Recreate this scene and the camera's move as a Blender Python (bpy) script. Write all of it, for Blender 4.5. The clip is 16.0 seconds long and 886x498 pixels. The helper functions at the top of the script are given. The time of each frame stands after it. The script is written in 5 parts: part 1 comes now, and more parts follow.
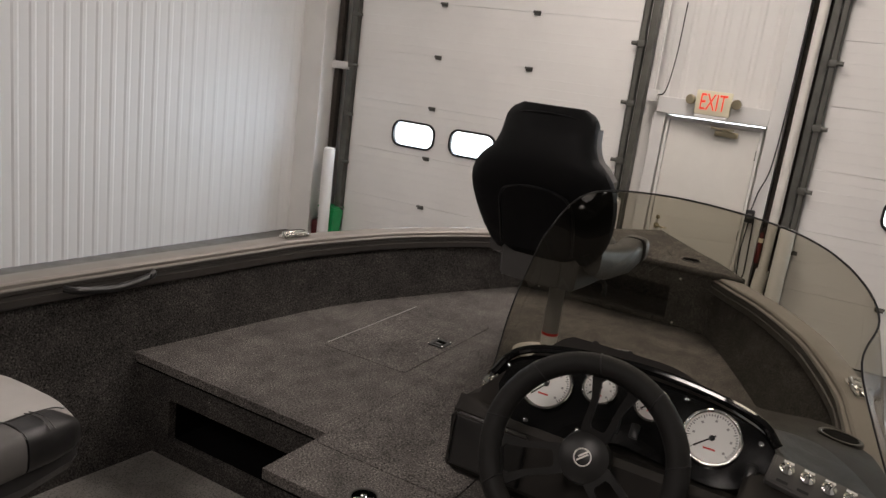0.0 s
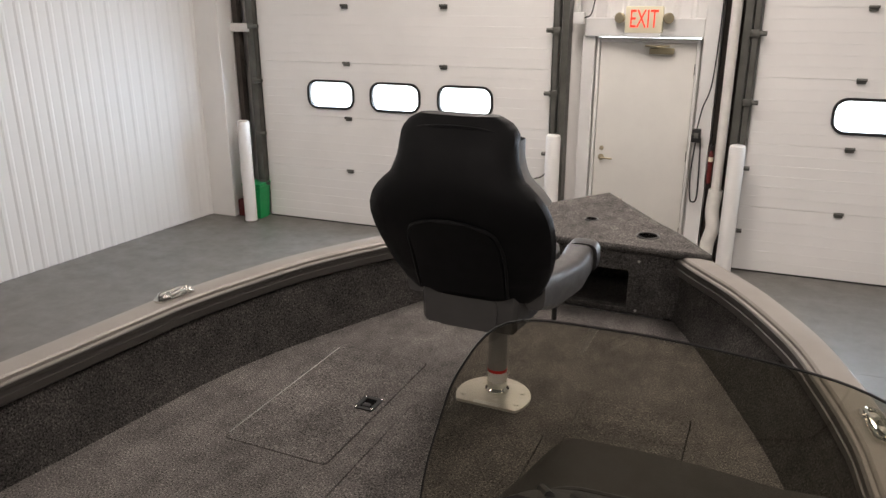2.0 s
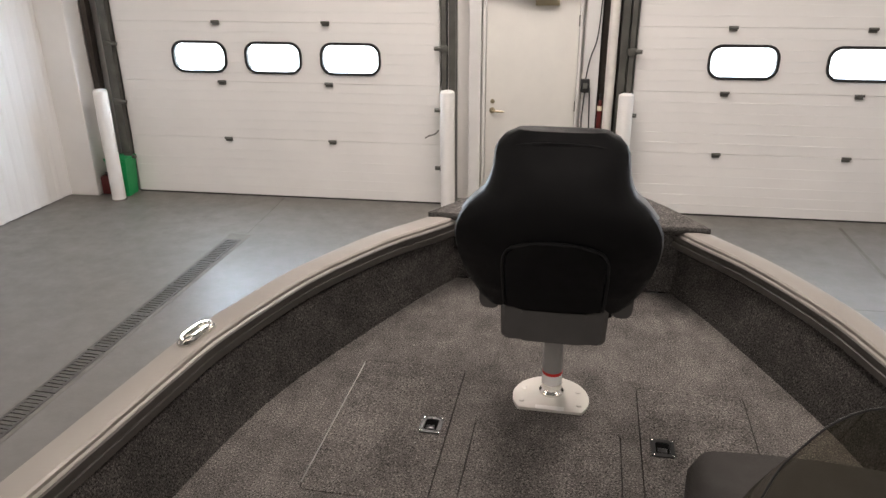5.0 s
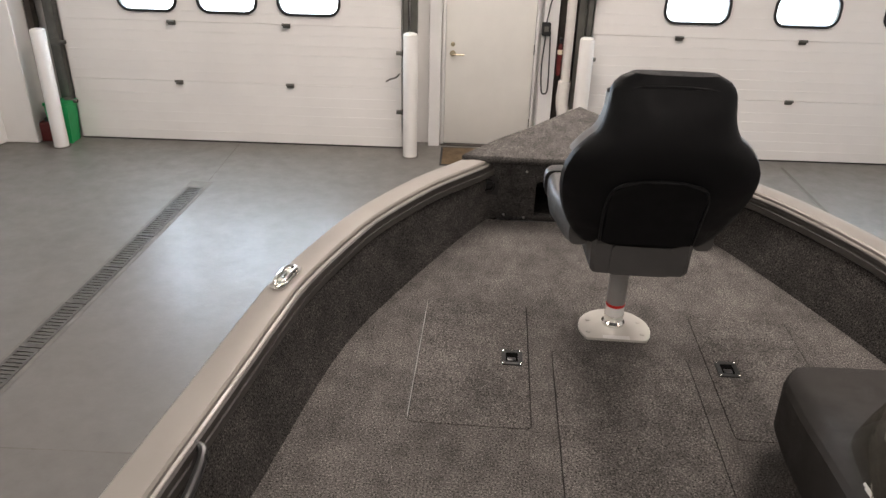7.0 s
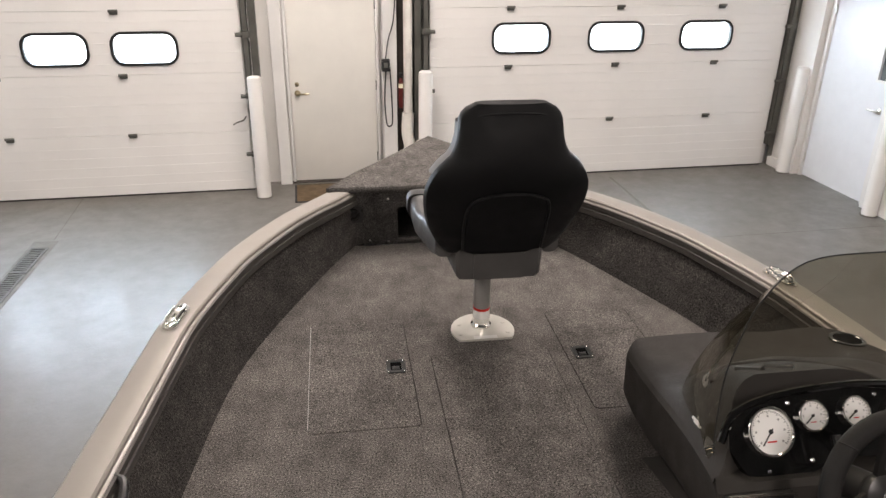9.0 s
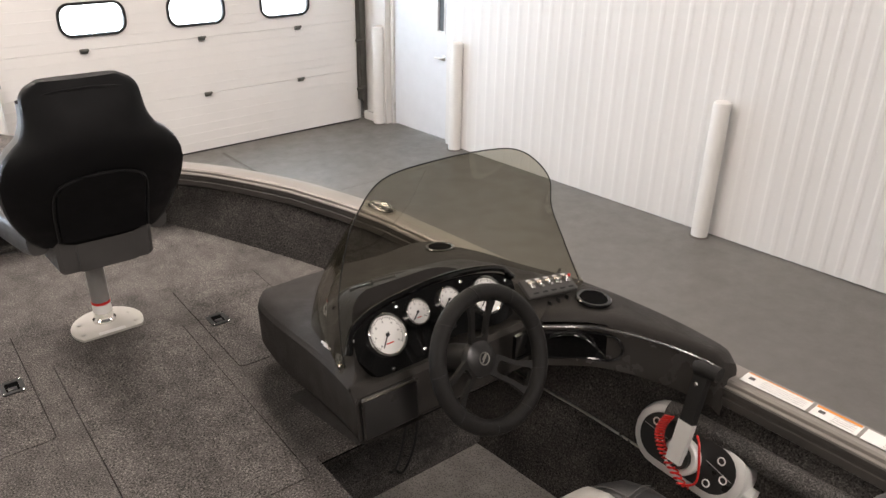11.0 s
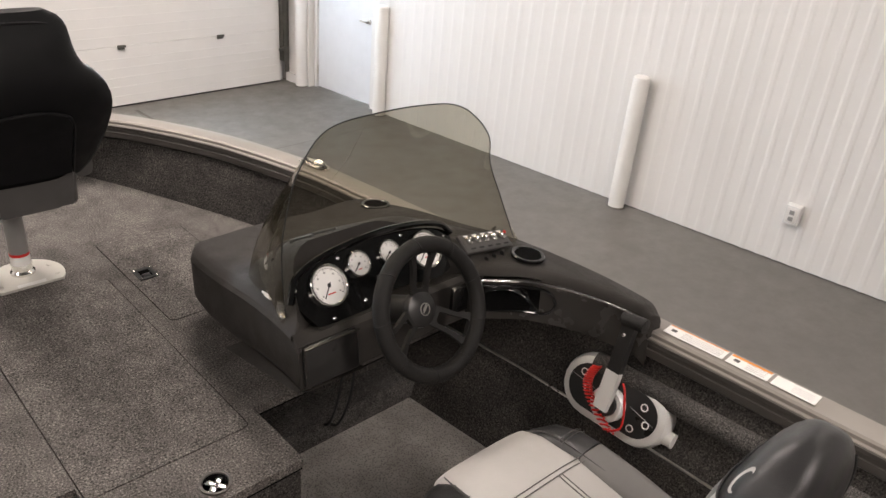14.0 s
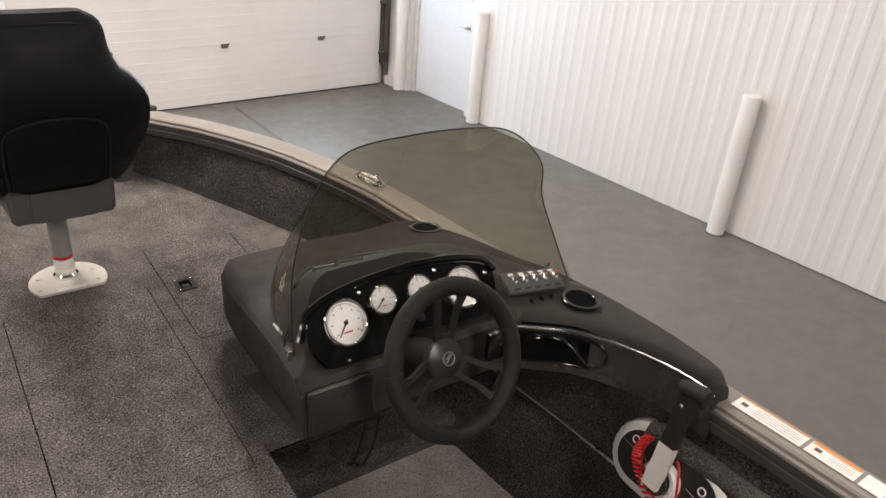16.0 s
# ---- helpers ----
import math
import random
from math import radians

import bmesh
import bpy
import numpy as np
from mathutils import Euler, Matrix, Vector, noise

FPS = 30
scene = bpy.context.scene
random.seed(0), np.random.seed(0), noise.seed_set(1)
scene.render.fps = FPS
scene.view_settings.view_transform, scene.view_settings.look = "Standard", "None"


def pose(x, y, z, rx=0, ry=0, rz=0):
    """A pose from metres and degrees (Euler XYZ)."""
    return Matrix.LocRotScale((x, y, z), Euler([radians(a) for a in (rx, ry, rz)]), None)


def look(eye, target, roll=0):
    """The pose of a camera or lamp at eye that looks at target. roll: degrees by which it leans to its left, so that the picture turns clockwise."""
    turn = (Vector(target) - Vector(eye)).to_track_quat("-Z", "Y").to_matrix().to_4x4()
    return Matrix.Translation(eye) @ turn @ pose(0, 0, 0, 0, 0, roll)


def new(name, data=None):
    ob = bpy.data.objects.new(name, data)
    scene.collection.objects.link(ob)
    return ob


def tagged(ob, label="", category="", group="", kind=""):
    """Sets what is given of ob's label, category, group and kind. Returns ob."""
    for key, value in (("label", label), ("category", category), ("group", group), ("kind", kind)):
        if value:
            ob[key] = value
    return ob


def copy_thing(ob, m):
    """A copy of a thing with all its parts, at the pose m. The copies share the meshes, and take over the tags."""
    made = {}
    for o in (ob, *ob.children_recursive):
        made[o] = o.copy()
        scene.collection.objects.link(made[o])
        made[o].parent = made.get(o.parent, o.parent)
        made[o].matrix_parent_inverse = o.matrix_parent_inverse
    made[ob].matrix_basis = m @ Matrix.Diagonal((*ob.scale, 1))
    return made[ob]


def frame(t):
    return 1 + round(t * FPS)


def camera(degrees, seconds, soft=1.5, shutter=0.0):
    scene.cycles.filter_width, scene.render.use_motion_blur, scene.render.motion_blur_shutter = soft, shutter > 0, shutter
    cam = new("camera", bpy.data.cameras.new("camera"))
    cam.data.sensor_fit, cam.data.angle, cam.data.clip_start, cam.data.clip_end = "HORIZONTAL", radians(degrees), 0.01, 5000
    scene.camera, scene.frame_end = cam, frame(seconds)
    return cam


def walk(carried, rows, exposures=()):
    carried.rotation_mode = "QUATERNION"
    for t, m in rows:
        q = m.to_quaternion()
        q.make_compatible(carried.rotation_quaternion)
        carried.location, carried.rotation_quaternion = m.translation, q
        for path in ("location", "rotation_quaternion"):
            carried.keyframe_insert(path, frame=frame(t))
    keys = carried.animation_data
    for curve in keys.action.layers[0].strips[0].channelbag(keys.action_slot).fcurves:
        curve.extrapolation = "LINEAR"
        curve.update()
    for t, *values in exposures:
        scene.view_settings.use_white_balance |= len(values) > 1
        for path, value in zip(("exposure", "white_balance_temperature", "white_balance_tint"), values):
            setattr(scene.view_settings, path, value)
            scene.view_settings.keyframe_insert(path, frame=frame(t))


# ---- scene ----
cam = camera(61.2, 16.0)
PATH = [
    (0, (0.585, 0.353, 2.244), (-0.257, 2.106, 1.777), 7.5),
    (0.3, (0.523, 0.567, 2.214), (-0.249, 2.345, 1.722), 3.7),
    (0.5, (0.491, 0.714, 2.258), (-0.236, 2.505, 1.746), 3.9),
    (1, (0.554, 0.894, 2.387), (-0.082, 2.712, 1.85), -0.2),
    (1.5, (0.523, 0.861, 2.448), (-0.2, 2.647, 1.913), -3.5),
    (2, (0.448, 0.92, 2.441), (-0.253, 2.68, 1.802), -0.1),
    (2.5, (0.459, 0.884, 2.622), (-0.202, 2.639, 1.927), -0.8),
    (3, (0.47, 0.897, 2.62), (-0.121, 2.67, 1.907), -1.0),
    (3.5, (0.374, 0.974, 2.619), (-0.147, 2.772, 1.913), -1.0),
    (3.7, (0.3, 0.919, 2.6), (-0.188, 2.731, 1.907), -1.3),
    (5.8, (-0.575, 0.936, 2.591), (-0.66, 2.742, 1.736), 1.1),
    (6, (-0.663, 0.902, 2.597), (-0.7, 2.705, 1.732), 1.5),
    (6.5, (-0.709, 0.865, 2.592), (-0.718, 2.654, 1.699), 2.9),
    (7, (-0.688, 0.812, 2.606), (-0.725, 2.59, 1.69), 1.6),
    (7.5, (-0.78, 0.744, 2.627), (-0.723, 2.512, 1.692), 1.4),
    (8, (-0.86, 0.684, 2.637), (-0.636, 2.436, 1.699), 1.4),
    (8.5, (-0.843, 0.655, 2.658), (-0.552, 2.416, 1.756), 1.4),
    (9, (-0.759, 0.592, 2.671), (-0.415, 2.379, 1.84), 0.8),
    (9.5, (-0.667, 0.509, 2.666), (-0.121, 2.257, 1.864), 1.6),
    (10, (-0.631, 0.488, 2.653), (0.141, 2.142, 1.838), 1.5),
    (10.2, (-0.641, 0.486, 2.651), (0.276, 2.06, 1.826), 0.8),
    (12.3, (-0.837, 0.448, 2.621), (0.416, 1.715, 1.712), 1.4),
    (12.5, (-0.837, 0.444, 2.618), (0.422, 1.707, 1.712), 1.4),
    (13, (-0.834, 0.447, 2.616), (0.454, 1.681, 1.711), 2.9),
    (13.5, (-0.825, 0.465, 2.613), (0.495, 1.652, 1.691), 5.0),
    (14, (-0.807, 0.483, 2.613), (0.509, 1.667, 1.682), 5.3),
    (14.5, (-0.782, 0.491, 2.615), (0.506, 1.71, 1.69), 5.2),
    (15, (-0.688, 0.487, 2.605), (0.512, 1.777, 1.659), 4.5),
    (15.5, (-0.602, 0.505, 2.601), (0.581, 1.801, 1.641), 4.8),
    (16, (-0.536, 0.545, 2.598), (0.583, 1.908, 1.656), 5.1),
]
walk(cam, [(t, look(eye, target, roll)) for t, eye, target, roll in PATH], exposures=[(0, -0.55), (0.5, -0.5), (1, -0.37), (1.5, -0.2), (2, -0.15), (2.5, 0.05), (3.5, 0.08), (6, 0.0), (7, 0.1), (8, 0.32), (9, 0.3), (10, 0.35), (12.5, 0.48), (16, 0.46)])

# the room's light: daylight behind the door windows, unseen strip lights under the ceiling
world = bpy.data.worlds.new("world")
scene.world = world
world.use_nodes = True
wn = world.node_tree.nodes
sky = wn.new("ShaderNodeTexSky")
sky.sky_type, sky.sun_disc, sky.sun_elevation, sky.sun_rotation = "NISHITA", False, radians(38), radians(150)
world.node_tree.links.new(sky.outputs[0], wn["Background"].inputs[0])
wn["Background"].inputs[1].default_value = 0.12


def area_lamp(x, y, z, sx, sy, watts, colour):
    data = bpy.data.lights.new("unseen_strip_lamp", "AREA")
    data.shape, data.size, data.size_y, data.energy, data.color = "RECTANGLE", sx, sy, watts, colour
    ob = new("unseen_strip_lamp", data)
    ob.matrix_world = pose(x, y, z)
    return ob


WARM = (1.0, 0.885, 0.825)
CEIL = 5.2
WINZ = 1.437, 1.474
# x, y, length, watts; the last two are aft fill, added for the gauges
LAMPS = [(-3.9, 1.6, 2.4, 42), (-3.7, 5.6, 2.4, 20), (1.5, 4.2, 2.4, 105), (-1.0, 5.6, 2.4, 160), (3.7, 0.6, 2.4, 20), (3.7, 6.0, 2.4, 8), (-3.9, -3.2, 2.4, 90), (0.3, -2.6, 2.4, 145)]
WINDOWS = [(-3.972, -3.442), (-3.213, -2.675), (-2.446, -1.888)], [(1.174, 1.748), (2.190, 2.760), (3.203, 3.766)]
for wa, wb, wz in [(*w, z) for some, z in zip(WINDOWS, WINZ) for w in some]:
    data = bpy.data.lights.new("window_daylight", "AREA")
    data.shape, data.size, data.size_y, data.energy, data.color = "RECTANGLE", wb - wa - 0.08, 0.26, 27 if wa < 2 else 20, (0.68, 0.83, 1.0)
    new("window_daylight", data).matrix_world = pose((wa + wb) / 2, 8.105, wz, -90)
for lx, ly, ll, lw in LAMPS:
    area_lamp(lx, ly, CEIL - 0.22, 0.6, ll, lw, WARM)


# ---- materials ----
class Mat:
    """A node material with a Principled shader and a few short-hands."""

    def __init__(self, name, colour=(0.5, 0.5, 0.5), rough=0.5, metal=0.0, spec=0.5):
        self.m = bpy.data.materials.new(name)
        self.m.use_nodes = True
        self.n, self.l = self.m.node_tree.nodes, self.m.node_tree.links
        self.b = self.n["Principled BSDF"]
        self.b.inputs["Base Color"].default_value = (*colour, 1)
        self.b.inputs["Roughness"].default_value = rough
        self.b.inputs["Metallic"].default_value = metal
        self.b.inputs["Specular IOR Level"].default_value = spec
        self.coord = self.n.new("ShaderNodeTexCoord").outputs["Object"]

    def noise(self, scale, detail=3.0, rough=0.5, stretch=None):
        t = self.n.new("ShaderNodeTexNoise")
        t.inputs["Scale"].default_value, t.inputs["Detail"].default_value, t.inputs["Roughness"].default_value = scale, detail, rough
        src = self.coord
        if stretch:
            mp = self.n.new("ShaderNodeMapping")
            mp.inputs["Scale"].default_value = stretch
            self.l.new(src, mp.inputs[0])
            src = mp.outputs[0]
        self.l.new(src, t.inputs["Vector"])
        return t.outputs[0]

    def voronoi(self, scale):
        t = self.n.new("ShaderNodeTexVoronoi")
        t.inputs["Scale"].default_value = scale
        self.l.new(self.coord, t.inputs["Vector"])
        return t.outputs["Distance"]

    def ramp(self, src, stops):
        r = self.n.new("ShaderNodeValToRGB")
        e = r.color_ramp.elements
        while len(e) < len(stops):
            e.new(0.5)
        for el, (p, c) in zip(e, stops):
            el.position = p
            el.color = (*c, 1) if len(c) == 3 else c
        self.l.new(src, r.inputs[0])
        return r.outputs[0]

    def mix(self, fac, a, b, kind="MIX"):
        x = self.n.new("ShaderNodeMix")
        x.data_type, x.blend_type = "RGBA", kind
        for socket, v in ((x.inputs[0], fac), (x.inputs[6], a), (x.inputs[7], b)):
            if hasattr(v, "links"):
                self.l.new(v, socket)
            else:
                socket.default_value = v if isinstance(v, float) else (*v, 1)
        return x.outputs[2]

    def bump(self, src, strength, distance=0.01):
        b = self.n.new("ShaderNodeBump")
        b.inputs["Strength"].default_value, b.inputs["Distance"].default_value = strength, distance
        self.l.new(src, b.inputs["Height"])
        prev = self.b.inputs["Normal"].links
        if prev:
            self.l.new(prev[0].from_socket, b.inputs["Normal"])
        self.l.new(b.outputs[0], self.b.inputs["Normal"])

    def colour(self, src):
        self.l.new(src, self.b.inputs["Base Color"])

    def rough(self, src, lo, hi):
        self.l.new(self.ramp(src, [(0.3, (lo, lo, lo)), (0.7, (hi, hi, hi))]), self.b.inputs["Roughness"])


def simple(name, colour, rough=0.5, metal=0.0, spec=0.5, vary=0.12, scale=6.0, bump=0.0, bscale=300.0):
    """Plain paint, plastic or metal with slight soiling and fine relief."""
    m = Mat(name, colour, rough, metal, spec)
    if vary:
        dark, light = tuple(c * (1 - vary) for c in colour), tuple(min(1, c * (1 + vary)) for c in colour)
        m.colour(m.ramp(m.noise(scale, 5, 0.6), [(0.3, dark), (0.7, light)]))
        m.rough(m.noise(scale * 3, 4), max(0.02, rough - 0.07), min(1, rough + 0.07))
    if bump:
        m.bump(m.noise(bscale, 3), bump, 0.002)
    return m.m


def carpet(name, dark, light, tuft=330.0, relief=1.0):
    m = Mat(name, light, 0.95, 0, 0.15)
    speck = m.ramp(m.noise(tuft, 4, 0.75), [(0.37, tuple(c * 0.13 for c in dark)), (0.455, dark), (0.56, light), (0.67, tuple(min(1, c * 2.3) for c in light))])
    # broad mottling of the pile, deepened to paint in soft shadow blotches
    mottle_shade = m.ramp(m.noise(7, 4, 0.65), [(0.3, (0.66, 0.66, 0.66)), (0.7, (1.26, 1.25, 1.24))])
    scuff = m.ramp(m.noise(22, 3, 0.6, (1, 0.4, 1)), [(0.35, (0.88, 0.88, 0.88)), (0.65, (1.1, 1.1, 1.1))])
    m.colour(m.mix(1.0, m.mix(1.0, speck, mottle_shade, "MULTIPLY"), scuff, "MULTIPLY"))
    m.bump(m.noise(tuft * 0.8, 3, 0.7), 0.9 * relief, 0.004)
    m.bump(m.noise(30, 3), 0.25, 0.006)
    return m.m


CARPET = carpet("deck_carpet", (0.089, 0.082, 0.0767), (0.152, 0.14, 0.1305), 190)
# darker copy of the deck carpet: shade on upright faces put into the colour
LINER = carpet("shaded_carpet", (0.037, 0.034, 0.032), (0.066, 0.061, 0.0565), 190)
BOWCARPET = carpet("bow_top_carpet", (0.074, 0.069, 0.065), (0.132, 0.122, 0.114), 190)
# between deck and liner tone: bow-front shade and ridge light put into colour
BOXCARPET = carpet("half_shaded_carpet", (0.05, 0.047, 0.045), (0.105, 0.1, 0.094), 300)
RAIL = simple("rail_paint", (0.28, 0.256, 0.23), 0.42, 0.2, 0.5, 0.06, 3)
# the rail's taupe at about a quarter of its brightness
RAILDARK = simple("dark_taupe", (0.066, 0.06, 0.054), 0.45, 0.2, 0.5, 0.1)
SEAM = simple("rubber_black", (0.012, 0.012, 0.012), 0.6, 0, 0.4, 0.1)
HULL = simple("hull_paint", (0.2, 0.2, 0.2), 0.3, 0.3, 0.5, 0.08)
CHROME = simple("chrome", (0.75, 0.74, 0.71), 0.16, 1.0, 0.5, 0.05)
STEEL = simple("brushed_steel", (0.62, 0.6, 0.56), 0.34, 1.0, 0.5, 0.08)
PLATE = simple("cast_aluminium_paint", (0.62, 0.6, 0.55), 0.36, 0.35, 0.5, 0.06)
POST = simple("post_grey", (0.30, 0.295, 0.285), 0.4, 0.3, 0.5, 0.08)
VINYL_BLACK = simple("black_vinyl", (0.006, 0.006, 0.0065), 0.5, 0, 0.17, 0.15, 9, 0.25, 500)
VINYL_GREY = simple("grey_vinyl", (0.07, 0.0672, 0.065), 0.45, 0, 0.45, 0.1, 9, 0.25, 450)
VINYL_LIGHT = simple("light_grey_vinyl", (0.45, 0.432, 0.41), 0.5, 0, 0.4, 0.06, 6, 0.25, 450)
VINYL_CHAR = simple("charcoal_vinyl", (0.022, 0.0212, 0.0212), 0.38, 0, 0.5, 0.14, 7, 0.25, 450)
SEATBLACK = simple("black_seat_vinyl", (0.011, 0.011, 0.0115), 0.38, 0, 0.26, 0.15, 8, 0.25, 450)
CONSOLE = simple("console_plastic", (0.036, 0.033, 0.0302), 0.62, 0, 0.16, 0.1, 5, 0.5, 900)
FASCIA = simple("satin_fascia", (0.026, 0.0235, 0.021), 0.24, 0, 0.5, 0.12)
GLOSS = simple("gloss_black", (0.006, 0.006, 0.006), 0.08, 0, 0.6, 0.05)
SATIN = simple("satin_black", (0.018, 0.0175, 0.017), 0.33, 0, 0.5, 0.1)
WHEELMAT = simple("wheel_rubber", (0.014, 0.0133, 0.0127), 0.55, 0, 0.22, 0.12, 12, 0.4, 700)
DIAL = simple("dial_white", (0.9, 0.89, 0.86), 0.4, 0, 0.4, 0.02)
INK = simple("ink_black", (0.02, 0.02, 0.02), 0.6, 0, 0.3, 0)
# unseen ceiling and back wall, kept dark so the gloss dash reflects little
CEILPAINT = simple("unseen_ceiling_grey", (0.16, 0.16, 0.155), 0.8, 0, 0.3, 0.1, 2)
SOUTHPAINT = simple("unseen_wall_grey", (0.2, 0.195, 0.19), 0.6, 0, 0.3, 0.1, 1)
DARKRED = simple("dull_red", (0.1, 0.012, 0.01), 0.5, 0, 0.4, 0.2)
LINT = simple("lint_grey", (0.34, 0.32, 0.3), 0.9, 0, 0.2, 0.1)
BARGREY = simple("print_grey", (0.36, 0.35, 0.34), 0.5, 0, 0.4, 0)
RED = simple("signal_red", (0.6, 0.02, 0.015), 0.35, 0, 0.5, 0.08)
ORANGE = simple("label_orange", (0.75, 0.28, 0.05), 0.5, 0, 0.4, 0.05)
LATCH = simple("latch_black", (0.008, 0.008, 0.008), 0.35, 0, 0.4, 0.1)
VINYL_MID = simple("mid_grey_vinyl", (0.135, 0.129, 0.122), 0.55, 0, 0.4, 0.06, 6, 0.25, 450)
LABEL = simple("label_white", (0.78, 0.77, 0.74), 0.45, 0, 0.4, 0.03)
SILVERP = simple("silver_paint", (0.78, 0.765, 0.74), 0.35, 0.25, 0.5, 0.05)
# near-black that puts the shade of deep recesses into their colour
DARK = simple("recess_shade_black", (0.006, 0.006, 0.006), 0.95, 0, 0.02, 0.1)
WHITE = simple("white_paint", (0.74, 0.72, 0.69), 0.42, 0, 0.45, 0.04, 2)
DOORWHITE = simple("door_panel_white", (0.79, 0.772, 0.745), 0.38, 0, 0.5, 0.035, 1.5)
MANDOOR = simple("man_door_paint", (0.71, 0.69, 0.645), 0.4, 0, 0.45, 0.05, 2)
TRIM = simple("trim_white", (0.7, 0.69, 0.67), 0.45, 0, 0.4, 0.05, 3)
TRACK = simple("door_track_galvanised", (0.13, 0.128, 0.115), 0.5, 0.5, 0.4, 0.25, 5)
WOOD = simple("dark_post_wood", (0.05, 0.042, 0.036), 0.8, 0, 0.3, 0.3, 8)
PVC = simple("plastic_wrap_white", (0.7, 0.67, 0.62), 0.4, 0, 0.5, 0.08, 10, 0.5, 40)
GREEN = simple("green_plastic", (0.01, 0.27, 0.08), 0.4, 0, 0.4, 0.1)
YELLOW = simple("sign_cream", (0.75, 0.7, 0.52), 0.45, 0, 0.4, 0.04)
BRASS = simple("aged_brass", (0.4, 0.35, 0.24), 0.4, 0.9, 0.5, 0.15)
CONCRETE = simple("drain_concrete", (0.14, 0.13, 0.115), 0.7, 0, 0.3, 0.2, 8)
GRATE = simple("drain_iron", (0.11, 0.104, 0.096), 0.6, 0.5, 0.4, 0.3, 12)
RUBBERMAT = simple("door_seal_rubber", (0.03, 0.03, 0.03), 0.7, 0, 0.3, 0.1)


def floor_paint():
    m = Mat("grey_epoxy_floor", (0.16, 0.158, 0.155), 0.3, 0, 0.5)
    big = m.ramp(m.noise(0.5, 5, 0.6), [(0.3, (0.122, 0.115, 0.104)), (0.7, (0.153, 0.143, 0.131))])
    spots = m.ramp(m.noise(7, 6, 0.7), [(0.25, (0.86, 0.85, 0.83)), (0.75, (1.1, 1.1, 1.1))])
    chips = m.ramp(m.noise(60, 2, 0.5), [(0.80, (0, 0, 0)), (0.82, (1, 1, 1))])
    c = m.mix(1.0, big, spots, "MULTIPLY")
    m.colour(m.mix(m.ramp(chips, [(0.0, (0, 0, 0)), (1.0, (0.3, 0.3, 0.3))]), c, (0.36, 0.34, 0.32)))
    m.rough(m.noise(5, 6, 0.7), 0.29, 0.52)
    m.bump(m.noise(45, 4, 0.65), 0.2, 0.004)
    m.bump(m.noise(7, 4, 0.6), 0.14, 0.012)
    return m.m


def ribbed_paint():
    m = Mat("ribbed_steel_white", (0.76, 0.745, 0.72), 0.32, 0, 0.5)
    m.colour(m.ramp(m.noise(0.9, 4, 0.6, (1, 1, 0.25)), [(0.3, (0.69, 0.676, 0.653)), (0.7, (0.75, 0.735, 0.716))]))
    m.rough(m.noise(1.5, 3), 0.46, 0.54)
    return m.m


def glass(name, tint, rough=0.0):
    m = bpy.data.materials.new(name)
    m.use_nodes = True
    b = m.node_tree.nodes["Principled BSDF"]
    b.inputs["Base Color"].default_value = (*tint, 1)
    b.inputs["Transmission Weight"].default_value, b.inputs["Roughness"].default_value, b.inputs["IOR"].default_value = 1.0, rough, 1.45
    return m


def thin_tint(name, tint):
    """Thin smoked acrylic: see-through with a glossy coat."""
    m = bpy.data.materials.new(name)
    m.use_nodes = True
    n, l = m.node_tree.nodes, m.node_tree.links
    for x in list(n):
        if x.type != "OUTPUT_MATERIAL":
            n.remove(x)
    tr, gl, mx = n.new("ShaderNodeBsdfTransparent"), n.new("ShaderNodeBsdfGlossy"), n.new("ShaderNodeMixShader")
    lw, gain = n.new("ShaderNodeLayerWeight"), n.new("ShaderNodeMath")
    lw.inputs[0].default_value = 0.25
    gain.operation = "MULTIPLY_ADD"
    gain.inputs[1].default_value, gain.inputs[2].default_value = 0.45, 0.085
    l.new(lw.outputs["Facing"], gain.inputs[0])
    tr.inputs[0].default_value = (*tint, 1)
    gl.inputs["Roughness"].default_value = 0.02
    l.new(gain.outputs[0], mx.inputs[0]), l.new(tr.outputs[0], mx.inputs[1]), l.new(gl.outputs[0], mx.inputs[2])
    l.new(mx.outputs[0], n["Material Output"].inputs[0])
    return m


def glow(name, colour, strength):
    m = bpy.data.materials.new(name)
    m.use_nodes = True
    b = m.node_tree.nodes["Principled BSDF"]
    b.inputs["Base Color"].default_value = (*colour, 1)
    b.inputs["Emission Color"].default_value, b.inputs["Emission Strength"].default_value = (*colour, 1), strength
    return m


FLOOR, RIBBED = floor_paint(), ribbed_paint()
PANE = thin_tint("window_pane", (0.95, 0.96, 0.96))
SMOKE = thin_tint("smoked_acrylic", (0.66, 0.632, 0.54))
TUBE = glow("lamp_diffuser", (1.0, 0.95, 0.86), 3.0)
DAY = glow("daylight_haze", (0.9, 0.96, 1.0), 6.0)
EXITRED = glow("exit_red", (0.9, 0.06, 0.03), 0.6)


def floor_mat():
    m = Mat("speckled_vinyl", (0.1, 0.095, 0.09), 0.55, 0, 0.4)
    c = m.ramp(m.voronoi(160), [(0.12, (0.04, 0.04, 0.04)), (0.3, (0.23, 0.214, 0.198)), (0.6, (0.31, 0.288, 0.266))])
    m.colour(m.mix(1.0, c, m.ramp(m.noise(9, 4), [(0.3, (0.75, 0.75, 0.75)), (0.7, (1.15, 1.15, 1.15))]), "MULTIPLY"))
    m.bump(m.voronoi(160), 0.5, 0.002)
    return m.m


MAT_FLOOR = floor_mat()


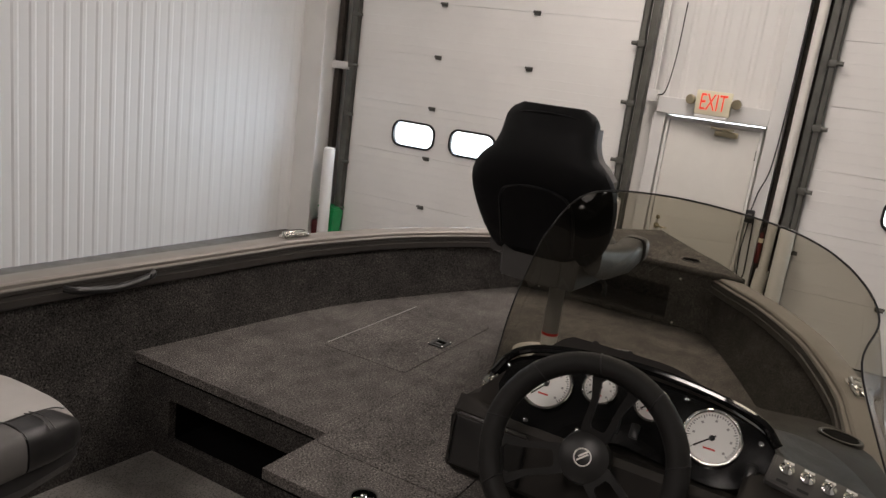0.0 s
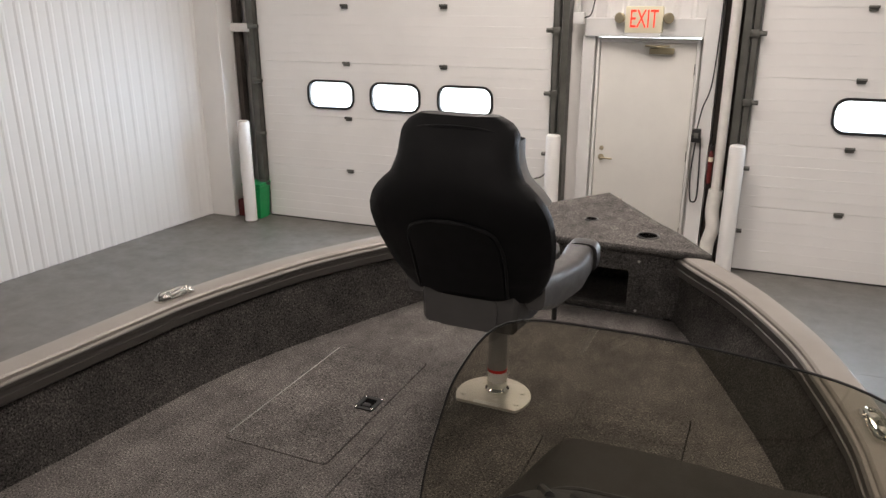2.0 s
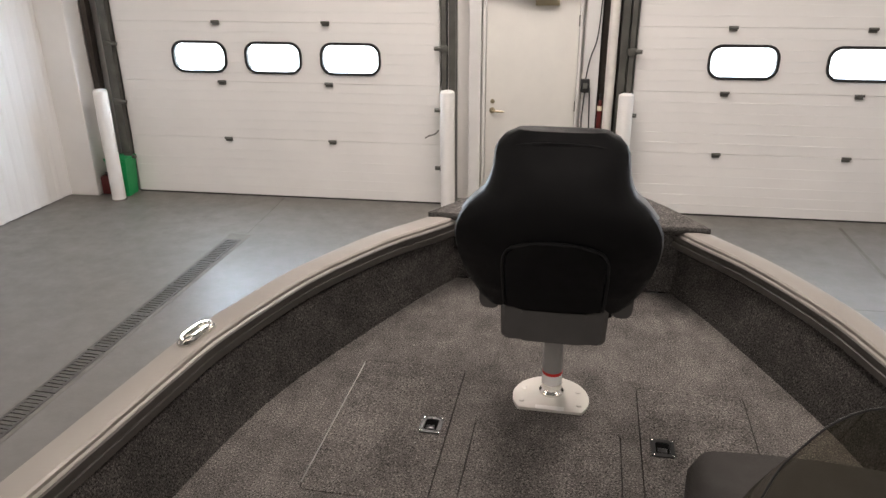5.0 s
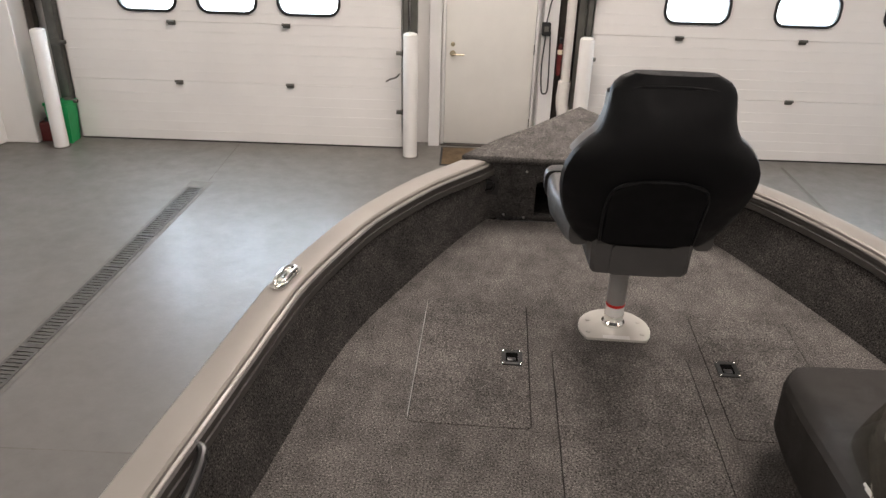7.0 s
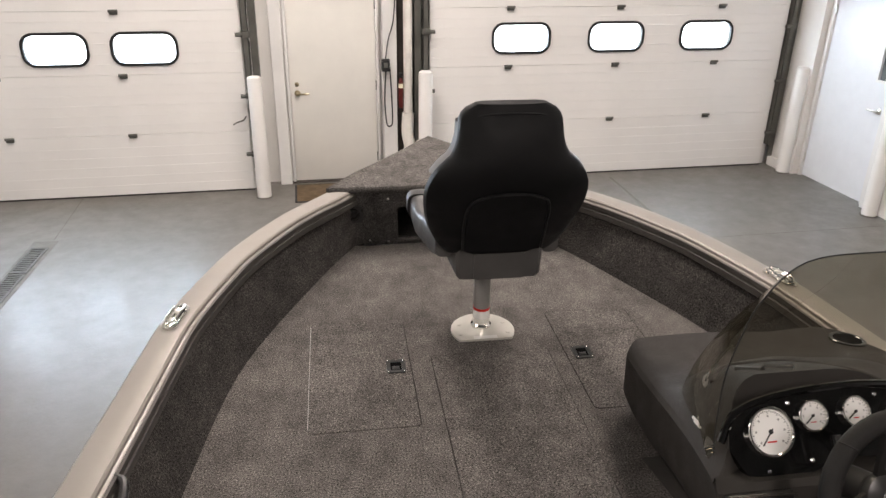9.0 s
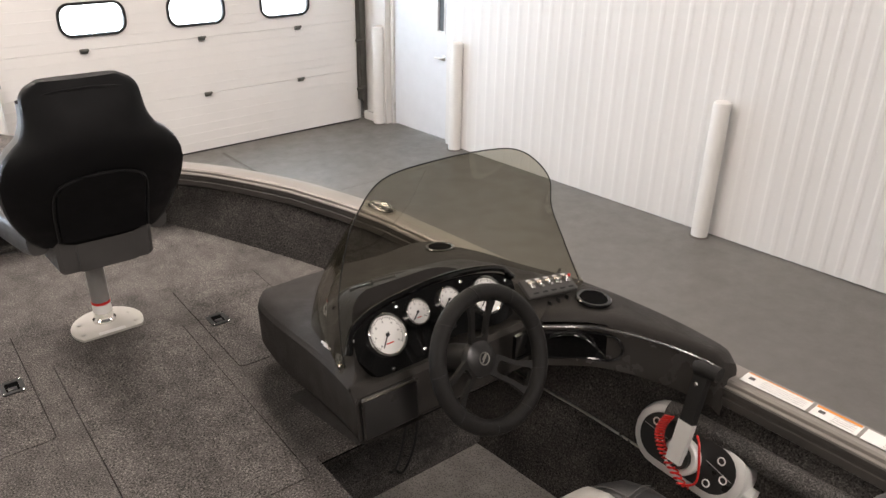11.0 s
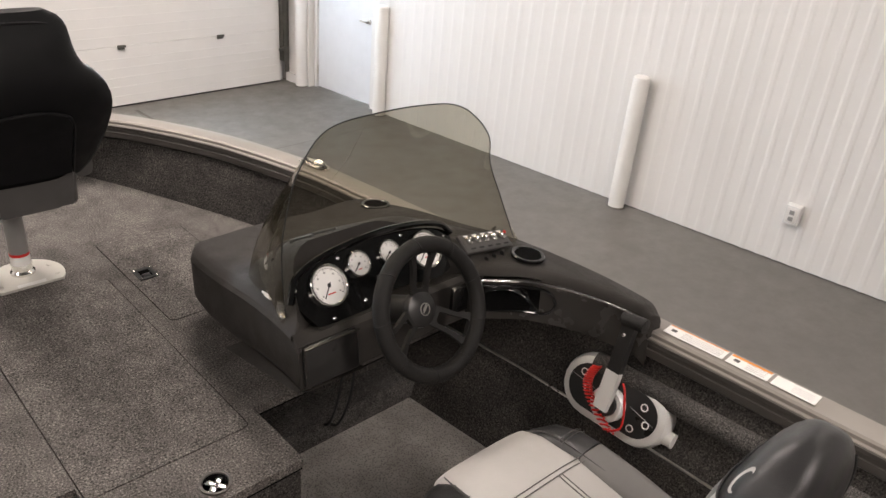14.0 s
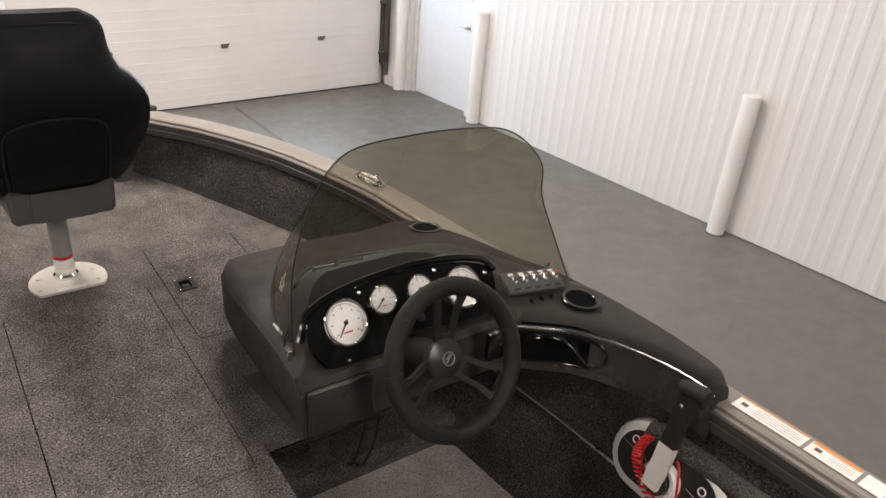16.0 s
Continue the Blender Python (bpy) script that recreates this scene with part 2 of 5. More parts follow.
# ---- mesh helpers ----
def part(name, bm, material, parent=None, label="", smooth=35):
    """Links a bmesh as one mesh object under a thing or a part."""
    bmesh.ops.recalc_face_normals(bm, faces=bm.faces)
    me = bpy.data.meshes.new(name)
    bm.to_mesh(me)
    bm.free()
    me.materials.append(material)
    if smooth:
        for p in me.polygons:
            p.use_smooth = True
        me.set_sharp_from_angle(angle=radians(smooth))
    ob = new(name, me)
    if parent is not None:
        ob.parent = parent
    if label:
        ob["label"] = label
    return ob


def thing(name, m, label, category, group=""):
    ob = new(name)
    ob.empty_display_size = 0.1
    ob.matrix_basis = m
    return tagged(ob, label, category, group)


def xform(bm, m):
    bmesh.ops.transform(bm, matrix=m, verts=bm.verts)
    return bm


def box(sx, sy, sz, bevel=0.0, seg=2, at=(0, 0, 0)):
    """A box of that size, its centre at `at`."""
    bm = bmesh.new()
    bmesh.ops.create_cube(bm, size=1)
    xform(bm, Matrix.Translation(at) @ Matrix.Diagonal((sx, sy, sz, 1)))
    if bevel:
        bmesh.ops.bevel(bm, geom=list(bm.edges), offset=bevel, segments=seg, profile=0.5, affect="EDGES")
    return bm


def span(x0, x1, y0, y1, z0, z1, bevel=0.0, seg=2):
    return box(x1 - x0, y1 - y0, z1 - z0, bevel, seg, ((x0 + x1) / 2, (y0 + y1) / 2, (z0 + z1) / 2))


def lathe(profile, n=32, cap=True):
    """Turns a profile of (radius, z) round z."""
    bm = bmesh.new()
    rings = []
    for r, z in profile:
        rings.append([bm.verts.new((r * math.cos(2 * math.pi * i / n), r * math.sin(2 * math.pi * i / n), z)) for i in range(n)])
    for a, b in zip(rings, rings[1:]):
        for i in range(n):
            bm.faces.new((a[i], a[(i + 1) % n], b[(i + 1) % n], b[i]))
    if cap:
        bm.faces.new(rings[0][::-1])
        bm.faces.new(rings[-1])
    return bm


def ring(r_in, r_out, h, n=32):
    """A flat ring of height h, its underside at z = 0, with soft edges."""
    e = min(h, r_out - r_in) * 0.25
    prof = [(r_in, 0), (r_in, h - e), (r_in + e, h), (r_out - e, h), (r_out, h - e), (r_out, 0)]
    bm = lathe(prof, n, False)
    bm.verts.ensure_lookup_table()
    for i in range(n):
        j = (i + 1) % n
        bm.faces.new((bm.verts[i], bm.verts[5 * n + i], bm.verts[5 * n + j], bm.verts[j]))
    return bm


def smooth_line(points, per=8):
    """A Catmull-Rom line through the points."""
    p = [Vector(q) for q in points]
    p = [p[0] * 2 - p[1], *p, p[-1] * 2 - p[-2]]
    out = []
    for i in range(1, len(p) - 2):
        for k in range(per):
            t = k / per
            a, b, c, d = p[i - 1], p[i], p[i + 1], p[i + 2]
            out.append(0.5 * (2 * b + (c - a) * t + (2 * a - 5 * b + 4 * c - d) * t * t + (3 * b - a - 3 * c + d) * t ** 3))
    return out + [p[-2]]


def tube(points, r, n=10, closed=False):
    """A round tube along a line of points."""
    pts = [Vector(p) for p in points]
    bm = bmesh.new()
    rings = []
    up = Vector((0.13, 0.21, 0.97)).normalized()
    for i, p in enumerate(pts):
        a = pts[(i - 1) % len(pts)] if closed or i else p
        b = pts[(i + 1) % len(pts)] if closed or i < len(pts) - 1 else p
        d = (b - a).normalized()
        s = d.cross(up)
        s = s.normalized() if s.length > 1e-4 else Vector((1, 0, 0))
        w = s.cross(d).normalized()
        up = w
        rings.append([bm.verts.new(p + r * (math.cos(2 * math.pi * k / n) * s + math.sin(2 * math.pi * k / n) * w)) for k in range(n)])
    pairs = list(zip(rings, rings[1:])) + ([(rings[-1], rings[0])] if closed else [])
    for a, b in pairs:
        for k in range(n):
            bm.faces.new((a[k], a[(k + 1) % n], b[(k + 1) % n], b[k]))
    if not closed:
        bm.faces.new(rings[0][::-1])
        bm.faces.new(rings[-1])
    return bm


def loft(rows, closed=False, caps=False):
    """Skins rows of points of equal number; closed: each row is a loop."""
    bm = bmesh.new()
    rows = [[bm.verts.new(p) for p in row] for row in rows]
    for a, b in zip(rows, rows[1:]):
        m = len(a)
        for k in range(m if closed else m - 1):
            bm.faces.new((a[k], a[(k + 1) % m], b[(k + 1) % m], b[k]))
    if caps:
        bm.faces.new(rows[0][::-1])
        bm.faces.new(rows[-1])
    return bm


def sheet(outline, holes, thick, axis="z", level=0.0):
    """A slab with an outline and holes in it; axis: the way it is thick, from `level` downwards. Outlines are 2D points."""
    bm = bmesh.new()
    put3 = {"z": lambda p, w: (p[0], p[1], w), "y": lambda p, w: (p[0], w, p[1]), "x": lambda p, w: (w, p[0], p[1])}[axis]
    edges = []
    for loop in [outline, *holes]:
        vs = [bm.verts.new(put3(p, level)) for p in loop]
        edges += [bm.edges.new((vs[i], vs[(i + 1) % len(vs)])) for i in range(len(vs))]
    res = bmesh.ops.triangle_fill(bm, use_beauty=True, edges=edges)
    faces = [g for g in res["geom"] if isinstance(g, bmesh.types.BMFace)]
    ext = bmesh.ops.extrude_face_region(bm, geom=faces)
    d = {"z": (0, 0, -thick), "y": (0, thick, 0), "x": (thick, 0, 0)}[axis]
    bmesh.ops.translate(bm, vec=d, verts=[g for g in ext["geom"] if isinstance(g, bmesh.types.BMVert)])
    return bm


def rect(x0, x1, y0, y1, r=0.0, n=5):
    """A rectangle's outline, with round corners."""
    if not r:
        return [(x0, y0), (x1, y0), (x1, y1), (x0, y1)]
    out = []
    for cx, cy, a in ((x1 - r, y0 + r, -90), (x1 - r, y1 - r, 0), (x0 + r, y1 - r, 90), (x0 + r, y0 + r, 180)):
        for k in range(n + 1):
            t = radians(a + 90 * k / n)
            out.append((cx + r * math.cos(t), cy + r * math.sin(t)))
    return out


def circle(cx, cy, r, n=24):
    return [(cx + r * math.cos(2 * math.pi * k / n), cy + r * math.sin(2 * math.pi * k / n)) for k in range(n)]


def letters(text, size, depth=0.002):
    """Raised writing as a bmesh, centred, in the xy plane."""
    cu = bpy.data.curves.new("writing", "FONT")
    cu.body, cu.size, cu.extrude, cu.align_x, cu.align_y = text, size, depth, "CENTER", "CENTER"
    ob = bpy.data.objects.new("writing", cu)
    me = bpy.data.meshes.new_from_object(ob)
    bm = bmesh.new()
    bm.from_mesh(me)
    bpy.data.objects.remove(ob)
    return bm


def join(*bms):
    out = bmesh.new()
    for b in bms:
        me = bpy.data.meshes.new("joint")
        b.to_mesh(me)
        b.free()
        out.from_mesh(me)
        bpy.data.meshes.remove(me)
    return out


def lerp(table, v):
    """Reads a table of (v, value) at v, smoothly."""
    if v <= table[0][0]:
        return table[0][1]
    for (a, p), (b, q) in zip(table, table[1:]):
        if v <= b:
            t = (v - a) / (b - a)
            return p + (q - p) * t
    return table[-1][1]


def step(a, b, x):
    t = min(1, max(0, (x - a) / (b - a)))
    return t * t * (3 - 2 * t)


# ---- the setting ----
def struct(name, bm, material, label, category="", parent=None):
    return tagged(part(name, bm, material, parent, "", 10), label, category or name.split("_")[0], kind="structure")


NORTH, WEST0, SKEW = 8.30, -5.23, 0.125
DW, DE = (-4.575, -1.295), (0.52, 4.40)


def west(y):
    return WEST0 - SKEW * (8.0 - y)


def east(y):
    return 4.60 + 0.053 * (7.0 - y)


EAST_TURN = math.degrees(math.atan(0.053))


def on_east(y, z=0.0, off=0.0):
    """A pose on the east wall, its local y along the wall to the north."""
    return pose(east(y) + off, y, z, 0, 0, EAST_TURN)


struct("floor", span(-9, 7, -6.2, 9.5, -0.2, 0, 0), FLOOR, "grey epoxy-painted concrete floor, worn and lightly scuffed", "floor")
# ceiling and south wall are out of view, added to shape the light
struct("ceiling", span(-9, 7, -6.2, 9, CEIL, CEIL + 0.2), CEILPAINT, "unseen ceiling, added in dark grey to limit reflected light", "ceiling")
struct("wall_south", span(-9, 7, -6.2, -6.0, 0, CEIL), SOUTHPAINT, "unseen wall behind the boat, added in grey to limit reflected light", "wall")
wall_n = struct("wall_north", span(-6.4, DW[0] + 0.05, NORTH, 8.5, 0, CEIL), WHITE, "white wall that holds the overhead doors", "wall")
for x0, x1, z0, z1 in ((DW[1] - 0.06, -0.90, 0, CEIL), (0.028, DE[0] + 0.06, 0, CEIL), (DE[1] - 0.04, 5.4, 0, CEIL), (DW[0] + 0.05, DW[1] - 0.06, 3.5, CEIL), (-0.90, 0.028, 2.08, CEIL), (DE[0] + 0.06, DE[1] - 0.04, 3.5, CEIL)):
    part("wall_panel", span(x0, x1, NORTH, 8.5, z0, z1), WHITE, wall_n)


for x0, x1 in ((DW[0] - 0.15, DW[0] + 0.05), (DW[1] - 0.06, DW[1] + 0.14), (DE[0] - 0.11, DE[0] + 0.08), (DE[1] - 0.05, DE[1] + 0.075)):
    part("door_jamb", span(x0, x1, 8.14, NORTH - 0.003, 0, 3.7), TRIM, wall_n)
for x0, x1 in ((DW[0] + 0.055, DW[1] - 0.065), (DE[0] + 0.085, DE[1] - 0.055)):
    part("door_head", span(x0, x1, 8.14, NORTH - 0.003, 3.45, 3.7), TRIM, wall_n)


def corrugated(p0, p1, height, pitch=0.152, depth=0.009, thick=0.06):
    """Upright ribbed sheet steel from p0 to p1; the ribs stand out to the right of the way from p0 to p1."""
    a, b = Vector((*p0, 0)), Vector((*p1, 0))
    d = (b - a).normalized()
    nrm = Vector((d.y, -d.x, 0))
    length, s, line = (b - a).length, 0.0, []
    while s < length:
        for f, h in ((0, 0), (0.55, 0), (0.68, depth), (0.87, depth)):
            line.append(a + d * min(length, s + f * pitch) + nrm * h)
        s += pitch
    line.append(b)
    rows = [[p + Vector((0, 0, z)) for p in line] for z in (0.01, height)]
    bm = loft(rows)
    back = [a - nrm * thick, b - nrm * thick]
    vs = [bm.verts.new(p + Vector((0, 0, z))) for p in back for z in (0.01, height)]
    bm.faces.new((vs[0], vs[1], vs[3], vs[2]))
    return bm


struct("wall_west", corrugated((west(-6), -6), (west(7.9), 7.9), CEIL), RIBBED, "white ribbed sheet-steel wall", "wall")
struct("wall_east", corrugated((east(6.67), 6.67), (east(-6), -6), CEIL, pitch=0.128, depth=0.0045), RIBBED, "white ribbed sheet-steel wall with bollard", "wall")
east2 = struct("wall_panel_east", xform(span(0, 0.12, 0.505, 1.06, 0, CEIL), on_east(7.215)), WHITE, "white wall strip beside the side door", "wall")
part("lintel", xform(span(0, 0.12, -0.545, 0.502, 2.1, CEIL), on_east(7.215)), WHITE, east2)
struct("wall_ribs_over_door", corrugated((-1.24, NORTH - 0.012), (0.06, NORTH - 0.012), 2.9), RIBBED, "ribbed steel panel over the exit door", "wall").location.z = 2.24
struct("pillar", span(-5.45, -4.93, 7.86, 8.28, 0, CEIL, 0.012), WHITE, "smooth white boxed-in corner column", "pillar")
struct("trim_post", span(0.055, 0.195, 8.12, 8.28, 0, CEIL, 0.006), TRIM, "white post beside the exit door", "trim")
struct("trim_header", span(-1.0, 0.052, 8.15, 8.29, 2.09, 2.25, 0.006), TRIM, "white beam over the exit door", "trim")
struct("trim_jamb", span(-1.03, -0.912, 8.19, 8.285, 0, 2.088, 0.005), TRIM, "white door jamb", "trim")
struct("trim_base", xform(span(-0.05, -0.004, 0.52, 0.90, 0, 0.1, 0.004), on_east(7.215)), TRIM, "white skirting strip", "baseboard")
struct("backdrop", span(-30, 30, 16, 16.1, -3, 14), DAY, "bright overcast daylight outside the windows", "backdrop")

# ceiling strip lights, out of view, placed to suit the light
fixture = None
for lx, ly, ll, lw in LAMPS:
    if fixture is None:
        fixture = thing("ceiling_light", pose(lx, ly, CEIL), "unseen white strip light under the ceiling, placed for its light", "lamp", "ceiling lights")
        part("housing", span(-0.17, 0.17, -1.25, 1.25, -0.12, 0, 0.01), WHITE, fixture)
        part("diffuser", span(-0.12, 0.12, -ll / 2, ll / 2, -0.16, -0.118, 0.01), TUBE, fixture)
    else:
        copy_thing(fixture, pose(lx, ly, CEIL))


# ---- overhead doors ----
def overhead_door(x0, x1, windows, columns, winz):
    door = thing("overhead_door", pose(0, 8.09, 0), "closed white sectional overhead door with three small windows", "garage door", "overhead doors")
    h = 0.577
    w0, w1 = winz - 0.134, winz + 0.134
    for k in range(6):
        z0, z1 = 0.045 + k * h if k else 0.012, 0.045 + (k + 1) * h - 0.003
        holes = [rect(a, b, w0, w1, 0.1, 6) for a, b in windows] if k == 2 else []
        bm = sheet(rect(x0, x1, z0, z1), holes, 0.045, "y", 0.0)
        panel = part("panel", bm, DOORWHITE, door, smooth=0)
        for j in range(1, 6):
            zz = z0 + j * h / 6
            if k == 2:
                cuts = [(x0 + 0.02, windows[0][0] - 0.04)] + [(a[1] + 0.04, b[0] - 0.04) for a, b in zip(windows, windows[1:])] + [(windows[-1][1] + 0.04, x1 - 0.02)] if w0 - 0.06 < zz < w1 + 0.06 else [(x0 + 0.02, x1 - 0.02)]
            else:
                cuts = [(x0 + 0.02, x1 - 0.02)]
            part("rib", join(*[span(a, b, -0.0016, 0.004, zz - 0.005, zz + 0.005, 0.0015, 1) for a, b in cuts]), DOORWHITE, panel)
    for a, b in windows:
        win = part("window", sheet(rect(a - 0.022, b + 0.022, w0 - 0.022, w1 + 0.022, 0.118, 8), [rect(a + 0.004, b - 0.004, w0 + 0.004, w1 - 0.004, 0.097, 8)], 0.03, "y", -0.014), SEAM, door, "black rubber window frame")
        part("pane", sheet(rect(a, b, w0, w1, 0.1, 6), [], 0.006, "y", 0.02), PANE, win, "clear pane with white daylight behind").visible_shadow = False
    for cx in columns:
        for k in range(1, 6):
            z = 0.035 + k * h
            hinge = part("hinge", join(span(cx - 0.035, cx + 0.035, -0.022, 0.0, z - 0.022, z + 0.012, 0.004), xform(lathe([(0.013, -0.04), (0.013, 0.04)], 12), pose(cx, -0.026, z + 0.012, 0, 90))), TRACK, door, "small galvanised hinge")
    part("backing", sheet(rect(x0, x1, 0.012, 3.50), [rect(a, b, w0, w1, 0.1, 6) for a, b in windows], 0.004, "y", 0.0452), DOORWHITE, door, smooth=0)
    part("bottom_seal", span(x0, x1, -0.005, 0.05, 0.0, 0.014), RUBBERMAT, door)
    for sx, s in ((x0, -1), (x1, 1)):
        a, b = sorted((sx + s * 0.02, sx + s * 0.075))
        track = part("track", join(span(a, b, -0.06, -0.05, 0.25, 3.6), span(min(a, b), min(a, b) + 0.006, -0.06, 0.02, 0.25, 3.6), span(max(a, b) - 0.006, max(a, b), -0.06, 0.02, 0.25, 3.6)), TRACK, door, "galvanised steel door track")
        for k in range(6):
            z = 0.40 + 0.58 * k
            part("roller_bracket", join(span(a - 0.014, b + 0.014, -0.078, -0.055, z - 0.03, z + 0.03, 0.004), xform(lathe([(0.02, 0), (0.02, 0.06)], 14), pose((a + b) / 2 - s * 0.09, -0.07, z, 0, 90 * s))), TRACK, track)
        a2, b2 = sorted((sx + s * 0.085, sx + s * 0.15))
        part("angle_iron", join(span(a2, b2, 0.0, 0.012, 0, 3.6), span(a2 if s < 0 else b2 - 0.012, a2 + 0.012 if s < 0 else b2, 0.012, 0.16, 0, 3.6)), TRACK, door, "weathered steel angle")
    return door


door_w = overhead_door(*DW, WINDOWS[0], (-3.494, -2.391), WINZ[0])
door_e = overhead_door(*DE, WINDOWS[1], (1.333, 2.49, 3.615), WINZ[1])
pull = thing("rope_handle", pose(-1.37, 8.07, 0.72), "grey metal lift handle on the overhead door", "handle")
part("bar", tube(smooth_line([(-0.07, 0, -0.03), (-0.03, -0.03, 0.0), (0.03, -0.03, 0.02), (0.06, 0, 0.05)]), 0.007), TRACK, pull)

# ---- exit door ----
exit_door = thing("exit_door", pose(-0.436, 8.27, 0), "closed cream-white steel exit door with lever handle", "door")
part("leaf", span(-0.432, 0.432, 0, 0.045, 0.012, 2.03, 0.004), MANDOOR, exit_door)
part("frame", join(span(-0.464, -0.436, -0.03, 0.1, 0, 2.07, 0.004), span(0.436, 0.464, -0.03, 0.1, 0, 2.07, 0.004), span(-0.435, 0.435, -0.03, 0.1, 2.035, 2.07, 0.004)), TRIM, exit_door)
part("door_stop", span(-0.46, 0.46, 0.05, 0.06, 0.0, 2.065), TRIM, exit_door)
lever = part("lever_handle", join(xform(lathe([(0.03, 0), (0.03, 0.008), (0.014, 0.012), (0.012, 0.05)], 20), pose(-0.365, 0, 0.94, 90)), tube([(-0.365, -0.05, 0.94), (-0.34, -0.055, 0.94), (-0.25, -0.052, 0.937)], 0.009), xform(lathe([(0.022, 0), (0.022, 0.01), (0.012, 0.016)], 18), pose(-0.365, 0, 1.03, 90))), BRASS, exit_door, "worn metal lever handle and lock")
closer = part("door_closer", join(span(0.02, 0.24, -0.06, -0.004, 1.935, 1.99, 0.008), span(-0.02, 0.2, -0.075, -0.06, 2.0, 2.015, 0.003), xform(box(0.24, 0.018, 0.014, 0.003), pose(0.1, -0.085, 2.0, 0, 8, 12))), BRASS, exit_door, "brass-coloured door closer")
for z in (0.25, 1.0, 1.8):
    part("hinge", xform(lathe([(0.009, -0.05), (0.009, 0.05)], 10), pose(0.436, -0.012, z)), TRACK, exit_door)
part("threshold", span(-0.464, 0.464, -0.06, 0.1, 0, 0.012, 0.003), WOOD, exit_door, "dark worn threshold")

sign = thing("exit_sign", pose(-0.47, 8.09, 2.125), "lit cream exit sign with red letters and lamp heads", "sign")
part("housing", span(-0.165, 0.165, 0, 0.06, 0, 0.23, 0.01), YELLOW, sign)
part("writing", xform(xform(letters("EXIT", 0.16, 0.003), Matrix.Diagonal((0.84, 1.12, 1, 1))), pose(0, -0.003, 0.115, 90) @ Matrix.Diagonal((0.92, 1.25, 1, 1))), EXITRED, sign, "red EXIT letters")
for s in (-1, 1):
    part("lamp_head", xform(lathe([(0.018, 0), (0.045, 0.02), (0.048, 0.05), (0.04, 0.056)], 20), pose(s * 0.20, 0.03, 0.13, 90, 0, 18 * s)), BRASS, sign)
part("base", span(-0.15, 0.15, 0.0, 0.05, -0.04, -0.002, 0.006), TRIM, sign)

# junction box and cables by the exit door
jb = thing("junction_box", pose(-1.057, 8.13, 2.25), "white junction box with conduit", "box")
part("box", span(-0.05, 0.05, -0.05, 0.05, -0.05, 0.05, 0.006), TRIM, jb)
part("conduit", tube([(0, 0, 0.05), (0, 0, 2.9)], 0.012), TRIM, jb)
part("cable", tube(smooth_line([(0.05, -0.03, 0.0), (0.12, -0.03, 0.06), (0.16, -0.03, 0.4), (0.17, -0.03, 0.9)]), 0.006), SEAM, jb)
ctl = thing("door_control", pose(0.078, 8.085, 1.235), "dark cable-hung door control with looped cord", "switch")
part("box", span(-0.04, 0.04, -0.03, 0.03, -0.06, 0.06, 0.008), SEAM, ctl)
part("button", span(-0.02, 0.02, -0.036, -0.028, -0.02, 0.03, 0.003), TRACK, ctl)
part("cord", tube(smooth_line([(0.0, 0, -0.06), (-0.015, 0, -0.35), (0.0, 0, -0.58), (0.03, 0, -0.62), (0.06, 0, -0.56), (0.05, 0, -0.2), (0.04, 0, -0.02)]), 0.007), SEAM, ctl)
part("upper_cable", tube(smooth_line([(0.0, 0, 0.06), (0.03, 0, 0.25), (0.09, 0, 0.5), (0.11, 0.02, 1.2), (0.11, 0.02, 2.4)]), 0.006), SEAM, ctl)
wood = thing("timber_post", pose(0.335, 8.19, 0), "dark timber post between door and track", "post")
part("post", span(-0.13, 0.13, 0, 0.1, 0, 4.5, 0.006), WOOD, wood)
pipe = thing("drain_pipe", pose(0.29, 8.075, 0), "white plastic-wrapped pipe with bulging foot", "pipe")
part("pipe", tube([(0.01, 0, 0.5), (0.01, 0, 4.4)], 0.045, 16), PVC, pipe)
part("wrap", tube(smooth_line([(0.01, 0, 0.75), (0.0, -0.01, 0.55), (0.02, -0.03, 0.4), (-0.01, -0.03, 0.25), (-0.02, -0.06, 0.12), (-0.06, -0.1, 0.05)]), 0.062, 16), PVC, pipe, "crumpled white plastic wrap")
ext = thing("fire_extinguisher", pose(0.225, 8.07, 0.8), "slim dark red fire extinguisher with yellow label", "extinguisher")
part("bottle", lathe([(0.0, 0.0), (0.02, 0.008), (0.023, 0.03), (0.023, 0.26), (0.016, 0.3), (0.012, 0.31)], 20), DARKRED, ext)
part("label", lathe([(0.0232, 0.21), (0.024, 0.213), (0.024, 0.25), (0.0232, 0.253)], 20, False), YELLOW, ext)
part("valve", join(lathe([(0.014, 0.31), (0.014, 0.345)], 12), span(-0.012, 0.012, -0.06, 0.03, 0.345, 0.36, 0.003)), SEAM, ext)

# ---- bollards ----
def bollard(x, y, h):
    ob = thing("bollard", pose(x, y, 0), "white plastic-sleeved steel bollard on the floor", "bollard", "bollards")
    part("sleeve", lathe([(0.069, 0.002), (0.069, h - 0.032), (0.064, h - 0.012), (0.05, h - 0.003), (0.0, h)], 28, False), WHITE, ob)
    part("foot", ring(0.069, 0.08, 0.012, 28), CONCRETE, ob)


for bx, by, bh in ((-4.66, 7.795, 1.15), (-1.19, 7.86, 1.205), (0.443, 7.865, 1.215), (4.70, 3.45, 1.16), (4.575, 6.47, 1.17), (4.51, 7.80, 1.17)):
    bollard(bx, by, bh)

